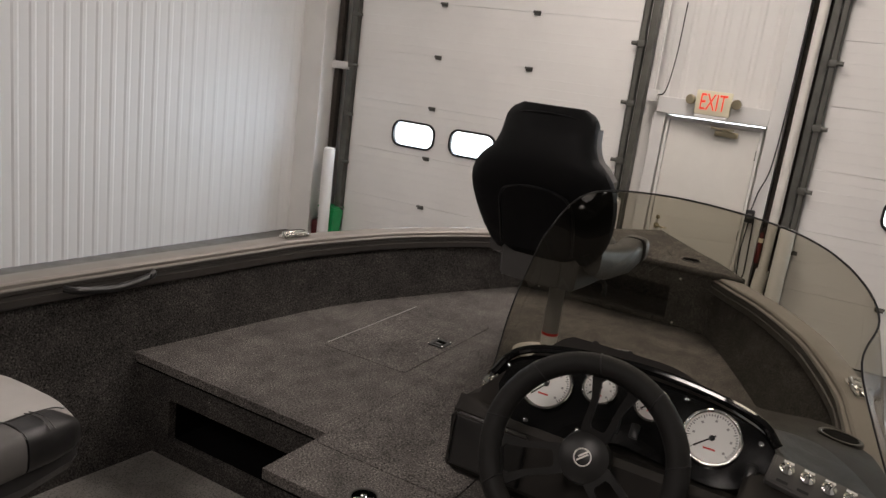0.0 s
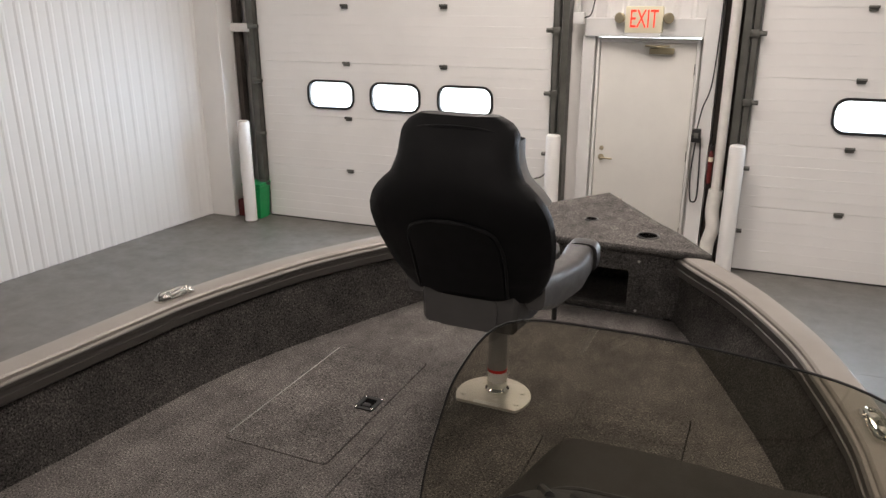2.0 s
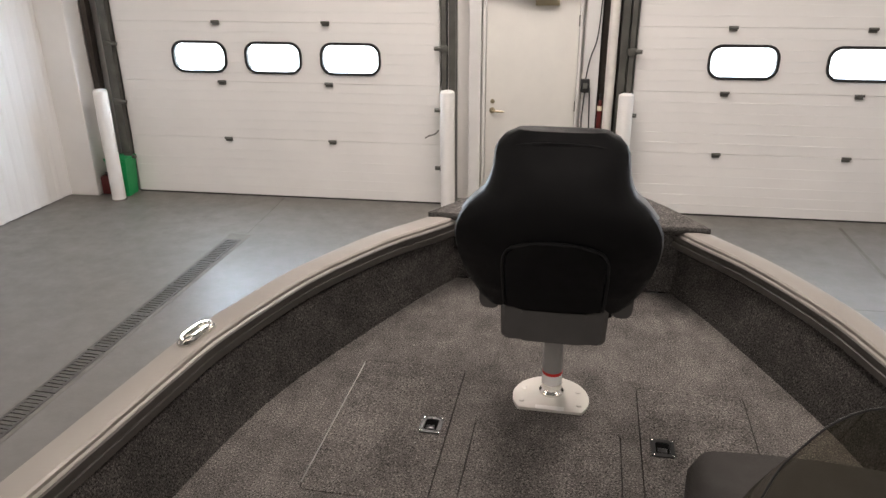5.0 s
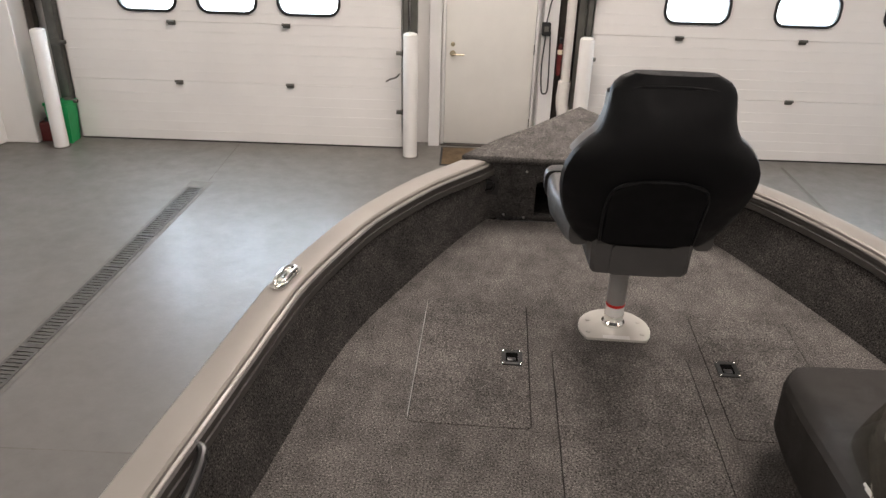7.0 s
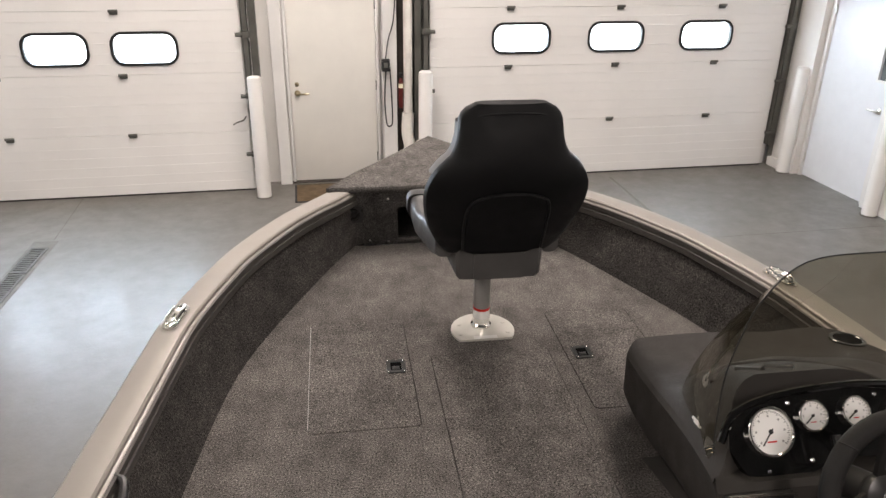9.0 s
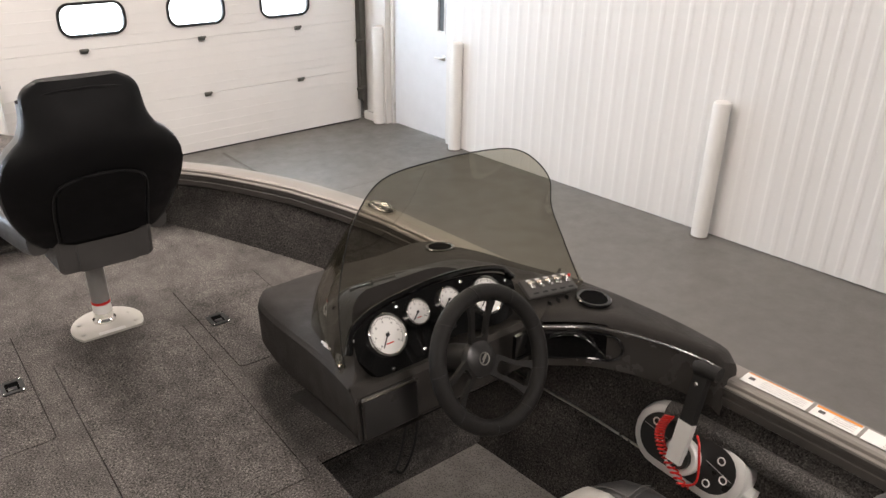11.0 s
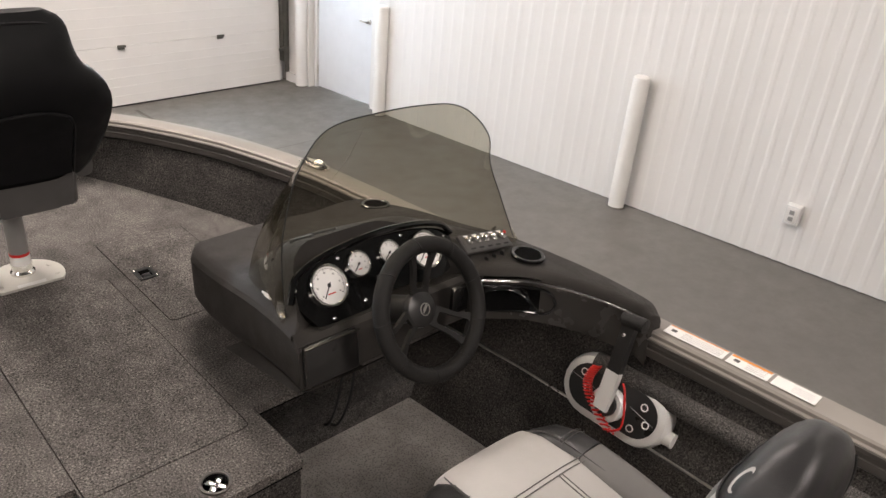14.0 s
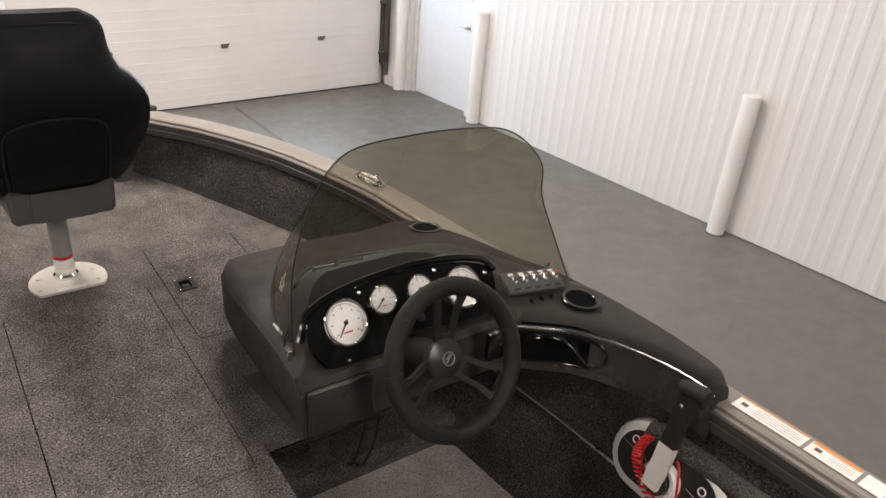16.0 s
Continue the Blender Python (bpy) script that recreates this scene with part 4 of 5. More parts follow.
def back_half_width(z):
    return lerp([(0.0, 0.178), (0.03, 0.21), (0.073, 0.233), (0.12, 0.251), (0.163, 0.261), (0.21, 0.268), (0.254, 0.269), (0.29, 0.263), (0.327, 0.247), (0.36, 0.22), (0.385, 0.19), (0.41, 0.177), (0.44, 0.168), (0.50, 0.163), (0.525, 0.15), (0.545, 0.112)], z)


BACK_H = 0.958
seat = thing("pedestal_seat", SEAT_AT, "black and grey vinyl folding fishing seat on a pedestal", "seat")
part("base_plate", sheet([(p[0], p[1] - 0.035) for p in circle(0, 0, 0.122, 40) if p[1] > -0.077], [], 0.009, "z", 0.012), PLATE, seat, "off-white oval cast base plate")
for a in (30, 150, 205, 335, 90):
    part("bolt", xform(lathe([(0.009, 0), (0.008, 0.003), (0.002, 0.004)], 12), pose(0.1 * math.cos(radians(a)), 0.1 * math.sin(radians(a)) * 0.8 - 0.035, 0.0115)), STEEL, seat)
part("collar", lathe([(0.040, 0.011), (0.040, 0.02), (0.033, 0.028), (0.033, 0.05)], 28), CHROME, seat, "bright metal collar")
part("post", lathe([(0.031, 0.02), (0.031, 0.35)], 28), POST, seat, "grey tubular pedestal post")
part("sleeve", lathe([(0.0315, 0.05), (0.0318, 0.052), (0.0318, 0.082), (0.0315, 0.084)], 28, False), LABEL, seat, "white sleeve label")
part("band", lathe([(0.0318, 0.084), (0.0322, 0.085), (0.0322, 0.094), (0.0318, 0.095)], 28, False), RED, seat, "red warning band")
part("label", span(-0.045, 0.045, -0.107, -0.086, 0.0122, 0.0128), LABEL, seat, "white label on the plate", 0)
part("swivel", span(-0.075, 0.075, -0.07, 0.08, 0.345, 0.365, 0.006), SATIN, seat)
part("swivel_lever", tube(smooth_line([(0.05, 0.03, 0.35), (0.12, 0.05, 0.34), (0.16, 0.06, 0.32), (0.165, 0.06, 0.27)]), 0.009), SATIN, seat, "black swivel lever")
ZS = 0.33
# moulded pan under the cushion
pan = []
for v, w, z0, z1 in ((-0.262, 0.135, 0.016, 0.13), (-0.25, 0.148, 0.012, 0.135), (-0.1, 0.155, 0.006, 0.09), (0.1, 0.17, 0.01, 0.07), (0.2, 0.17, 0.03, 0.07)):
    z0, z1 = z0 + ZS, z1 + ZS
    pan.append([(-w, v, z1), (-w * 0.97, v, z0 + 0.012), (-w * 0.9, v, z0), (w * 0.9, v, z0), (w * 0.97, v, z0 + 0.012), (w, v, z1)])
part("seat_pan", loft(pan, True, True), VINYL_GREY, seat, "grey moulded seat pan")
part("pan_panel", sheet(rect(-0.088, 0.088, 0.345, 0.44, 0.012), [], 0.006, "y", -0.268), VINYL_GREY, seat)


def cushion(w, d0, d1, z0, z1, puff=0.03, n=9):
    """A soft pad between d0 and d1 along v."""
    rows = []
    for i in range(n + 1):
        t = i / n
        e = (1 - (2 * t - 1) ** 4)
        row = []
        for j in range(16):
            a = 2 * math.pi * j / 16
            cx, cz = math.cos(a), math.sin(a)
            sx = math.copysign(abs(cx) ** 0.45, cx)
            sz = math.copysign(abs(cz) ** 0.55, cz)
            k = 0.82 + 0.18 * e
            row.append((w * sx * k, d0 + (d1 - d0) * t, (z0 + z1) / 2 + (z1 - z0) / 2 * sz * k + (puff * e * (1 - abs(sx)) if sz > 0 else 0)))
        rows.append(row)
    return loft(rows, True, True)


part("cushion", cushion(0.155, -0.22, 0.23, ZS + 0.06, ZS + 0.16), VINYL_GREY, seat, "grey vinyl seat cushion")
for s in (-1, 1):
    rows = []
    for v, z, w, h in ((-0.22, 0.16, 0.03, 0.05), (-0.1, 0.13, 0.04, 0.06), (0.05, 0.13, 0.045, 0.055), (0.16, 0.145, 0.048, 0.05), (0.22, 0.15, 0.045, 0.046), (0.245, 0.15, 0.03, 0.03)):
        uc = 0.178 + (0.032 if v > 0 else 0.004)
        z -= 0.026
        rows.append([(s * (uc + w * math.copysign(abs(math.cos(2 * math.pi * k / 20)) ** 0.6, math.cos(2 * math.pi * k / 20))), v, ZS + z + h * math.copysign(abs(math.sin(2 * math.pi * k / 20)) ** 0.6, math.sin(2 * math.pi * k / 20))) for k in range(20)])
    part("bolster", loft(rows, True, True), VINYL_GREY, seat, "grey vinyl side bolster")
    cap = [[(s * (0.22 + w * math.copysign(abs(math.cos(2 * math.pi * k / 20)) ** 0.6, math.cos(2 * math.pi * k / 20))), v - 0.035, ZS + 0.124 + h * math.copysign(abs(math.sin(2 * math.pi * k / 20)) ** 0.6, math.sin(2 * math.pi * k / 20))) for k in range(20)] for v, w, h in ((0.19, 0.0485, 0.049), (0.24, 0.048, 0.048), (0.268, 0.04, 0.04), (0.28, 0.022, 0.024))]
    part("bolster_cap", loft(cap, True, True), VINYL_CHAR, seat, "charcoal front end of the bolster")


def back_shell(thick0, thick1, shrink=1.0, z0=0.0, z1=0.545, bulge=0.022, n=34):
    """The backrest as a closed pad: rows up the height, an outline across."""
    rows = []
    for i in range(n + 1):
        z = z0 + (z1 - z0) * i / n
        w = back_half_width(z) * shrink
        lean = -0.268 - 0.122 * step(0.0, 0.36, z) + 0.035 * step(0.36, 0.54, z)
        row = []
        for j in range(24):
            a = 2 * math.pi * j / 24
            cu, cv = math.cos(a), math.sin(a)
            su = math.copysign(abs(cu) ** 0.7, cu)
            sv = math.copysign(abs(cv) ** 0.6, cv)
            wrap = bulge * abs(su) ** 2.2 * (1 - 0.6 * step(0.36, 0.54, z))
            edge = 0.35 + 0.65 * min(1.0, 6 * (z - z0) / (z1 - z0) + 0.1, 6 * (z1 - z) / (z1 - z0) + 0.1)
            th = thick1 + 0.04 * step(0.34, 0.48, z) if sv > 0 else thick0
            row.append((w * su, lean + wrap + th * sv * edge, z * BACK_H + 0.44))
        rows.append(row)
    return loft(rows, True, True)


part("backrest", back_shell(0.045, 0.05), VINYL_BLACK, seat, "black vinyl backrest seen from behind")
rows = []
for i in range(11):
    t = i / 10
    z = 0.03 + 0.235 * t
    w = 0.134 * (1 if t < 0.75 else math.sqrt(max(0.3, 1 - ((t - 0.75) / 0.28) ** 2)))
    lean = -0.268 - 0.122 * step(0.0, 0.36, z) - 0.045
    rows.append([(w * math.sin(math.pi * (k / 10 - 0.5)), lean - 0.018 * math.cos(math.pi * (k / 10 - 0.5)) ** 0.4 + 0.006, z * BACK_H + 0.44) for k in range(11)])
part("back_pocket", loft(rows), VINYL_BLACK, seat, "padded rear pocket panel")
rim = [(-0.134, 0.03), (-0.138, 0.14), (-0.131, 0.215), (-0.098, 0.252), (0, 0.270), (0.098, 0.252), (0.131, 0.215), (0.138, 0.14), (0.134, 0.03)]
part("pocket_piping", tube(smooth_line([(u, -0.268 - 0.122 * step(0.0, 0.36, z) - 0.052 + 0.6 * u * u, z * BACK_H + 0.44) for u, z in rim], 6), 0.0045, 8), SEATBLACK, seat)
pip = []
for k in range(21):
    u = -0.135 + 0.27 * k / 20
    pip.append((u, -0.386 + 0.9 * u * u, 0.44 + 0.497 - 0.7 * u * u))
part("top_piping", tube(pip, 0.0036, 8), SEATBLACK, seat)
for s in (-1, 1):
    rows = []
    for i in range(15):
        t = i / 14
        z = 0.325 + 0.16 * t
        w = back_half_width(z)
        lean = -0.268 - 0.122 * step(0.0, 0.36, z) + 0.035 * step(0.36, 0.54, z)
        wr = 0.022 * (1 - 0.6 * step(0.36, 0.54, z))
        rows.append([(s * (w * f + 0.004 * g), lean + wr + d, z * BACK_H + 0.44) for f, d, g in ((0.98, 0.0, 0), (1.0, 0.025, 1), (0.98, 0.055, 1), (0.9, 0.07, 0), (0.7, 0.06, 0))])
    part("side_panel", loft(rows), VINYL_MID, seat, "light grey vinyl side gusset")

# the backrest sits slightly to port on its hinge
for ob in seat.children:
    if ob.name.split(".")[0] in ("backrest", "back_pocket", "pocket_piping", "top_piping", "side_panel"):
        ob.location = (-0.002, 0.018, 0.0)
        ob.scale.x = 0.975

# ---- helm console ----
HELM = BOAT @ pose(0.01, 0.0, 0.0)
con = thing("helm_console", HELM, "black moulded helm console with instruments on the starboard side", "console")


def top_z(u, v):
    """The height of the console's top over the plan."""
    rim_u = lerp([(1.5, 0.275), (1.62, 0.290), (1.73, 0.315), (1.85, 0.352), (1.93, 0.41), (1.985, 0.49), (2.02, 0.62)], v)
    crown = 0.155 * step(rim_u - 0.01, rim_u + 0.13, u) * step(1.0, 0.62, u) * step(2.14, 1.55, v)
    return 1.452 + 0.112 * step(2.24, 1.5, v) + crown - 0.03 * step(0.95, 1.2, u) + 0.024 * step(0.80, 0.98, u) * step(1.7, 2.0, v)


def rear_v(u):
    """Where the console's top ends towards the driver."""
    return 1.485 + 0.18 * step(0.26, 0.40, u) * step(1.0, 0.84, u)


U0, U1 = 0.270, 1.165


def console_rows(n=26):
    rows = []
    for i in range(n + 1):
        t = i / n
        row = []
        for j in range(41):
            s = j / 40
            v_front = 2.235 - 0.04 * (2 * s - 0.6) ** 2 - 0.05 * (1 - min(1, s * 14)) ** 2
            left = U0 + 0.072 * t
            right = U1 - 0.11 * t
            u = left + (right - left) * s
            v = rear_v(u) + (v_front - rear_v(u)) * t
            row.append((u, v, top_z(u, v) - 0.014 * (1 - min(1, j / 2)) ** 2))
        rows.append(row)
    return rows


rows = console_rows()
part("top_shell", loft(rows), CONSOLE, con, "textured black console top")


def skirt(p, k, out):
    """Points from the console's upper edge down its outside; out: the outward way."""
    zb = 1.388 - 0.12 * step(1.45, 2.15, p[1])
    o = Vector((*out, 0))
    q = Vector(p)
    return [q, q + o * 0.010 + Vector((0, 0, -0.012)), Vector((q.x, q.y, zb + 0.03)) + o * 0.006, Vector((q.x, q.y, zb + 0.006)) - o * 0.004, Vector((q.x, q.y, zb)) - o * 0.02, Vector((q.x, q.y, zb - 0.004)) - o * 0.2]


edge = [((0.266, 1.451, 1.526), (-1, 0)), ((0.267, 1.470, 1.540), (-1, 0))] + [(r[0], (-1, 0)) for r in rows[:-1]] + [(rows[-1][0], (-0.75, 0.66))] + [(p, (0, 1)) for p in rows[-1][1:]]
part("skirt", loft([skirt(p, 0, o) for p, o in edge]), CONSOLE, con, "dark console flank")
# face towards the driver
face = []
for p in rows[0]:
    if p[0] < 0.87:
        k = (rear_v(p[0]) - 1.485) / 0.18
        face.append([p, (p[0], 1.480 + 0.155 * k, 1.556 + 0.05 * k), (p[0], 1.478 + 0.085 * k, 1.556 - 0.05 * k), (p[0], 1.476 + 0.03 * k, 1.553 - 0.028 * k), (p[0], 1.472, 1.541), (p[0], 1.458, 1.530), (p[0], 1.444, 1.41), (p[0], 1.455, 1.395), (p[0], 1.60, 1.365), (p[0], 1.83, 1.32)])
face.insert(0, [(0.258, *q[1:]) if k else (0.258, q[1], q[2] - 0.02) for k, q in enumerate(face[0])])
part("console_base", loft([[(u, v, z) for u, v in ((0.45, 1.89), (1.0, 1.89), (0.98, 2.1), (0.5, 2.1))] for z in (DECK, 1.28, 1.37)], True, True), LINER, con, "console foot, shade put into its colour")
part("rear_face", loft(face), CONSOLE, con, "console face below the dash")
# glove box
glove = part("glove_box", xform(box(0.165, 0.02, 0.116, 0.008, 3), pose(0.352, 1.446, 1.470, -6)), SATIN, con, "black glove-box lid")
part("glove_rim", xform(join(span(-0.084, 0.084, -0.002, 0.004, 0.055, 0.059, 0.001), span(-0.084, -0.081, -0.002, 0.004, -0.05, 0.055, 0.001)), pose(0.352, 1.436, 1.470, -6)), FASCIA, glove)

# dash panel with gauges
DASH = pose(0.603, 1.573, 1.594, 52, 0, 1.5)


def dash_outline():
    up = [(-0.30, 0.0), (-0.262, 0.045), (-0.17, 0.072), (0.0, 0.082), (0.14, 0.072), (0.232, 0.05), (0.27, 0.025), (0.275, 0.0)]
    down = [(0.255, -0.06), (0.19, -0.088), (0.10, -0.08), (0.0, -0.07), (-0.06, -0.085), (-0.15, -0.112), (-0.23, -0.108), (-0.272, -0.055)]
    return [(p.x, p.y) for p in smooth_line([(*q, 0) for q in up + down + [up[0]]], 5)[:-1]]


dash = part("dash_panel", xform(sheet(dash_outline(), [], 0.02, "z", 0.012), DASH), GLOSS, con, "glossy black instrument panel")
brow = [(-0.308, -0.01, 0.016), (-0.268, 0.05, 0.026), (-0.17, 0.08, 0.034), (0.0, 0.091, 0.038), (0.14, 0.081, 0.034), (0.24, 0.057, 0.026), (0.28, 0.022, 0.016)]
part("dash_brow", xform(tube(smooth_line(brow, 8), 0.0095, 10), DASH), GLOSS, con, "rounded glossy brow over the gauges")


def gauge(x, y, r, ticks, turn):
    m = DASH @ pose(x, y, 0.012)
    body = part("gauge", xform(ring(r * 0.88, r, 0.014, 36), m), CHROME, con, "round white-faced gauge with chrome bezel")
    part("gauge_face", xform(lathe([(r * 0.89, 0.003), (r * 0.88, 0.006), (0.0, 0.006)], 36, False), m), DIAL, body)
    marks = [xform(span(-0.0008, 0.0008, r * (0.72 if k % 5 == 0 else 0.77), r * 0.84, 0.0062, 0.0067), pose(0, 0, 0, 0, 0, -130 + 260 * k / ticks)) for k in range(ticks + 1)]
    part("gauge_ticks", xform(join(*marks), m), VINYL_GREY, body, "", 0)
    nums = [xform(span(-0.0022, 0.0022, r * 0.58, r * 0.66, 0.0062, 0.0067), pose(0, 0, 0, 0, 0, -130 + 260 * k / 6)) for k in range(7)]
    part("gauge_numerals", xform(join(*nums), m), BARGREY, body, "", 0)
    part("gauge_needle", xform(join(xform(span(-0.0014, 0.0014, -r * 0.15, r * 0.68, 0.0085, 0.0095), pose(0, 0, 0, 0, 0, turn)), lathe([(r * 0.1, 0.008), (r * 0.08, 0.011), (0.0, 0.0115)], 14, False)), m), SEAM, body)
    part("gauge_mark", xform(span(-r * 0.2, r * 0.2, -r * 0.42, -r * 0.36, 0.0062, 0.0067), m), RED, body, "", 0)


gauge(-0.183, 0.002, 0.057, 40, 140)
gauge(-0.072, 0.028, 0.0365, 20, 130)
gauge(0.038, 0.028, 0.0365, 20, 125)
gauge(0.163, 0.0, 0.057, 40, 130)
for x, y in ((-0.28, 0.02), (-0.2, -0.085), (-0.09, -0.07), (-0.125, 0.062), (0.1, 0.064), (0.25, 0.02)):
    part("dash_screw", xform(lathe([(0.005, 0.012), (0.005, 0.014), (0.001, 0.0155)], 10), DASH @ pose(x, y, 0)), CHROME, dash)
for x in (-0.02, 0.02, 0.245):
    part("dash_switch", xform(box(0.018, 0.03, 0.012, 0.003), DASH @ pose(x, -0.035 if x < 0.1 else -0.04, 0.016)), SATIN, dash)

# raised moulding on the console's top
hum = smooth_line([(0.40, 1.79, 0), (0.45, 1.845, 0), (0.57, 1.889, 0), (0.668, 1.903, 0), (0.76, 1.885, 0), (0.85, 1.845, 0), (0.875, 1.74, 0)], 6)
part("raised_moulding", tube([(p.x, p.y, top_z(p.x, p.y)) for p in hum], 0.007, 8), CONSOLE, con)
for u0, v0, u1, v1 in ((0.44, 1.76, 0.47, 1.70), (0.50, 1.74, 0.55, 1.70)):
    part("vent_slot", tube([(u0, v0, top_z(u0, v0)), (u1, v1, top_z(u1, v1))], 0.009, 8), SATIN, con)

# cables that hang from under the console, and small slots before the switches
for k, (u, v) in enumerate(((0.62, 1.70), (0.60, 1.72))):
    part("cable", tube(smooth_line([(u, v, 1.38), (u - 0.01, v - 0.03, 1.30), (u - 0.05 - 0.01 * k, v - 0.06, 1.12), (u - 0.07, v - 0.02, 0.98), (u - 0.02, v + 0.12, SOLE + 0.02)], 6), 0.005, 7), SEAM, con, "black hanging cable")
for k in range(3):
    part("slot", span(0.93 + k * 0.035, 0.934 + k * 0.035, 1.462, 1.476, 1.558, 1.572), SEAM, con)

# switch panel and drink holders
SW = pose(0.975, 1.520, 1.588, 27, 8, -2)
sw = part("switch_panel", xform(box(0.20, 0.068, 0.014, 0.005), SW), VINYL_GREY, con, "brushed grey switch panel")
part("switch_plate", xform(span(-0.094, 0.094, -0.03, 0.03, 0.0072, 0.009, 0.001), SW), VINYL_GREY, sw)
for k in range(5):
    x = -0.072 + 0.036 * k
    bt = part("toggle", xform(lathe([(0.013, 0.009), (0.013, 0.014), (0.008, 0.018), (0.004, 0.026), (0.0, 0.028)], 16), SW @ pose(x, 0.006, 0)), CHROME, sw, "bright toggle button")
    if k == 4:
        part("toggle_cap", xform(lathe([(0.005, 0.027), (0.004, 0.031), (0.0, 0.032)], 12, False), SW @ pose(x, 0.006, 0)), RED, sw, "small red cap")
    part("toggle_mark", xform(span(x - 0.01, x + 0.01, -0.026, -0.02, 0.0091, 0.0096), SW), INK, sw, "", 0)
    part("toggle_tag", xform(span(x - 0.009, x + 0.009, 0.022, 0.027, 0.0091, 0.0096), SW), LABEL, sw, "", 0)
for u, v, z in ((1.056, 1.412, None), (1.002, 2.082, None)):
    zz = top_z(u, v) if v > 1.6 else 1.563
    tilt = pose(u, v, zz - 0.002, -7, 3) if v > 1.6 else pose(u, v, zz - 0.001, 2, 3)
    part("cup_holder", xform(join(ring(0.041, 0.053, 0.009, 32)), tilt), GLOSS, con, "black recessed drink holder")
    # flat black disc instead of a well; the shade of its depth is painted
    part("cup_shade_disc", xform(lathe([(0.042, 0.0055), (0.042, 0.0065), (0.0, 0.0066)], 28, False), tilt), DARK, con)

# curved wing that runs aft along the gunwale
ARC = smooth_line([(0.86, 1.44, 0), (0.92, 1.40, 0), (0.99, 1.345, 0), (1.055, 1.25, 0), (1.095, 1.15, 0), (1.112, 1.08, 0), (1.118, 1.04, 0), (1.127, 1.01, 0)], 6)
OUT = smooth_line([(1.13, 1.62, 0), (1.185, 1.5, 0), (1.203, 1.4, 0), (1.208, 1.3, 0), (1.208, 1.2, 0), (1.204, 1.1, 0), (1.196, 1.04, 0), (1.172, 0.995, 0)], 6)


def wing_z(t):
    return 1.563 - 0.016 * t - 0.016 * step(0.85, 1, t)


wing = []
for k, (a, b) in enumerate(zip(ARC, OUT)):
    t = k / (len(ARC) - 1)
    zz = wing_z(t)
    ground = RAILZ + 0.002
    wing.append([(a.x - 0.016, a.y - 0.022, zz - 0.15), (a.x, a.y, zz - 0.02), a.lerp(b, 0.05) + Vector((0, 0, zz - 0.004)), a.lerp(b, 0.15) + Vector((0, 0, zz)), a.lerp(b, 0.8) + Vector((0, 0, zz - 0.012)), a.lerp(b, 0.95) + Vector((0, 0, zz - 0.03)), b + Vector((0, 0, ground))])
wing_mesh = loft(wing, True, True)
# the small tray opens through the wing's front
TRAY0, TRAY1 = 1, 14
inner = [{tuple(round(c, 5) for c in Vector(q)) for q in row[:2]} for row in wing]
for k in range(TRAY0, TRAY1):
    corners = inner[k] | inner[k + 1]
    bmesh.ops.delete(wing_mesh, geom=[f for f in wing_mesh.faces if len(f.verts) == 4 and all(tuple(round(c, 5) for c in v.co) in corners for v in f.verts)], context="FACES_ONLY")
part("wing", wing_mesh, CONSOLE, con, "curved console wing over the gunwale", 70)
blend = []
for k in range(13):
    u = 0.85 + 0.27 * k / 12
    va = 1.433 + 0.18 * k / 12 * 1.02 - 0.012
    vb = max(rear_v(u) + 0.025, va + 0.03)
    za, zb = wing_z(0) + 0.0005, top_z(u, vb) + 0.002
    blend.append([(u, va + (vb - va) * j / 6, za + (zb - za) * step(0.15, 1.0, j / 6) + 0.0015) for j in range(7)])
blend.insert(0, [(p[0] - 0.012, p[1], p[2] - 0.012) for p in blend[0]])
blend.insert(0, [(p[0] - 0.002, p[1], 1.40) for p in blend[0]])
part("wing_blend", loft(blend), CONSOLE, con, "", 70)
fascia = []
for k, p in enumerate(ARC):
    fascia.append([(p.x - 0.003 - 0.15 * (d - 0.024), p.y - 0.004 - 0.2 * (d - 0.024), wing_z(k / (len(ARC) - 1)) - d) for d in (0.024, 0.044, 0.118, 0.145)])
for j in (0, 1, 2):
    for lo, hi in (((0, len(ARC)),) if j != 1 else ((0, TRAY0 + 1), (TRAY1, len(ARC)))):
        part("wing_fascia", loft([row[j:j + 2] for row in fascia[lo:hi]]), FASCIA, con, "satin dark fascia of the wing")
part("wing_trim", tube([(a.x - 0.006, a.y - 0.007, wing_z(k / (len(ARC) - 1)) - 0.03) for k, a in enumerate(ARC)], 0.0042, 8), CHROME, con, "thin chrome trim line")
def on_fascia(s_, h):
    """A point on the wing's fascia: s_ along its curve, h under its top."""
    k = max(0.0, min(len(ARC) - 1.001, s_ * (len(ARC) - 1)))
    p = ARC[int(k)].lerp(ARC[int(k) + 1], k - int(k))
    return Vector((p.x - 0.006 - 0.15 * (h - 0.024), p.y - 0.007 - 0.2 * (h - 0.024), wing_z(s_) - h))


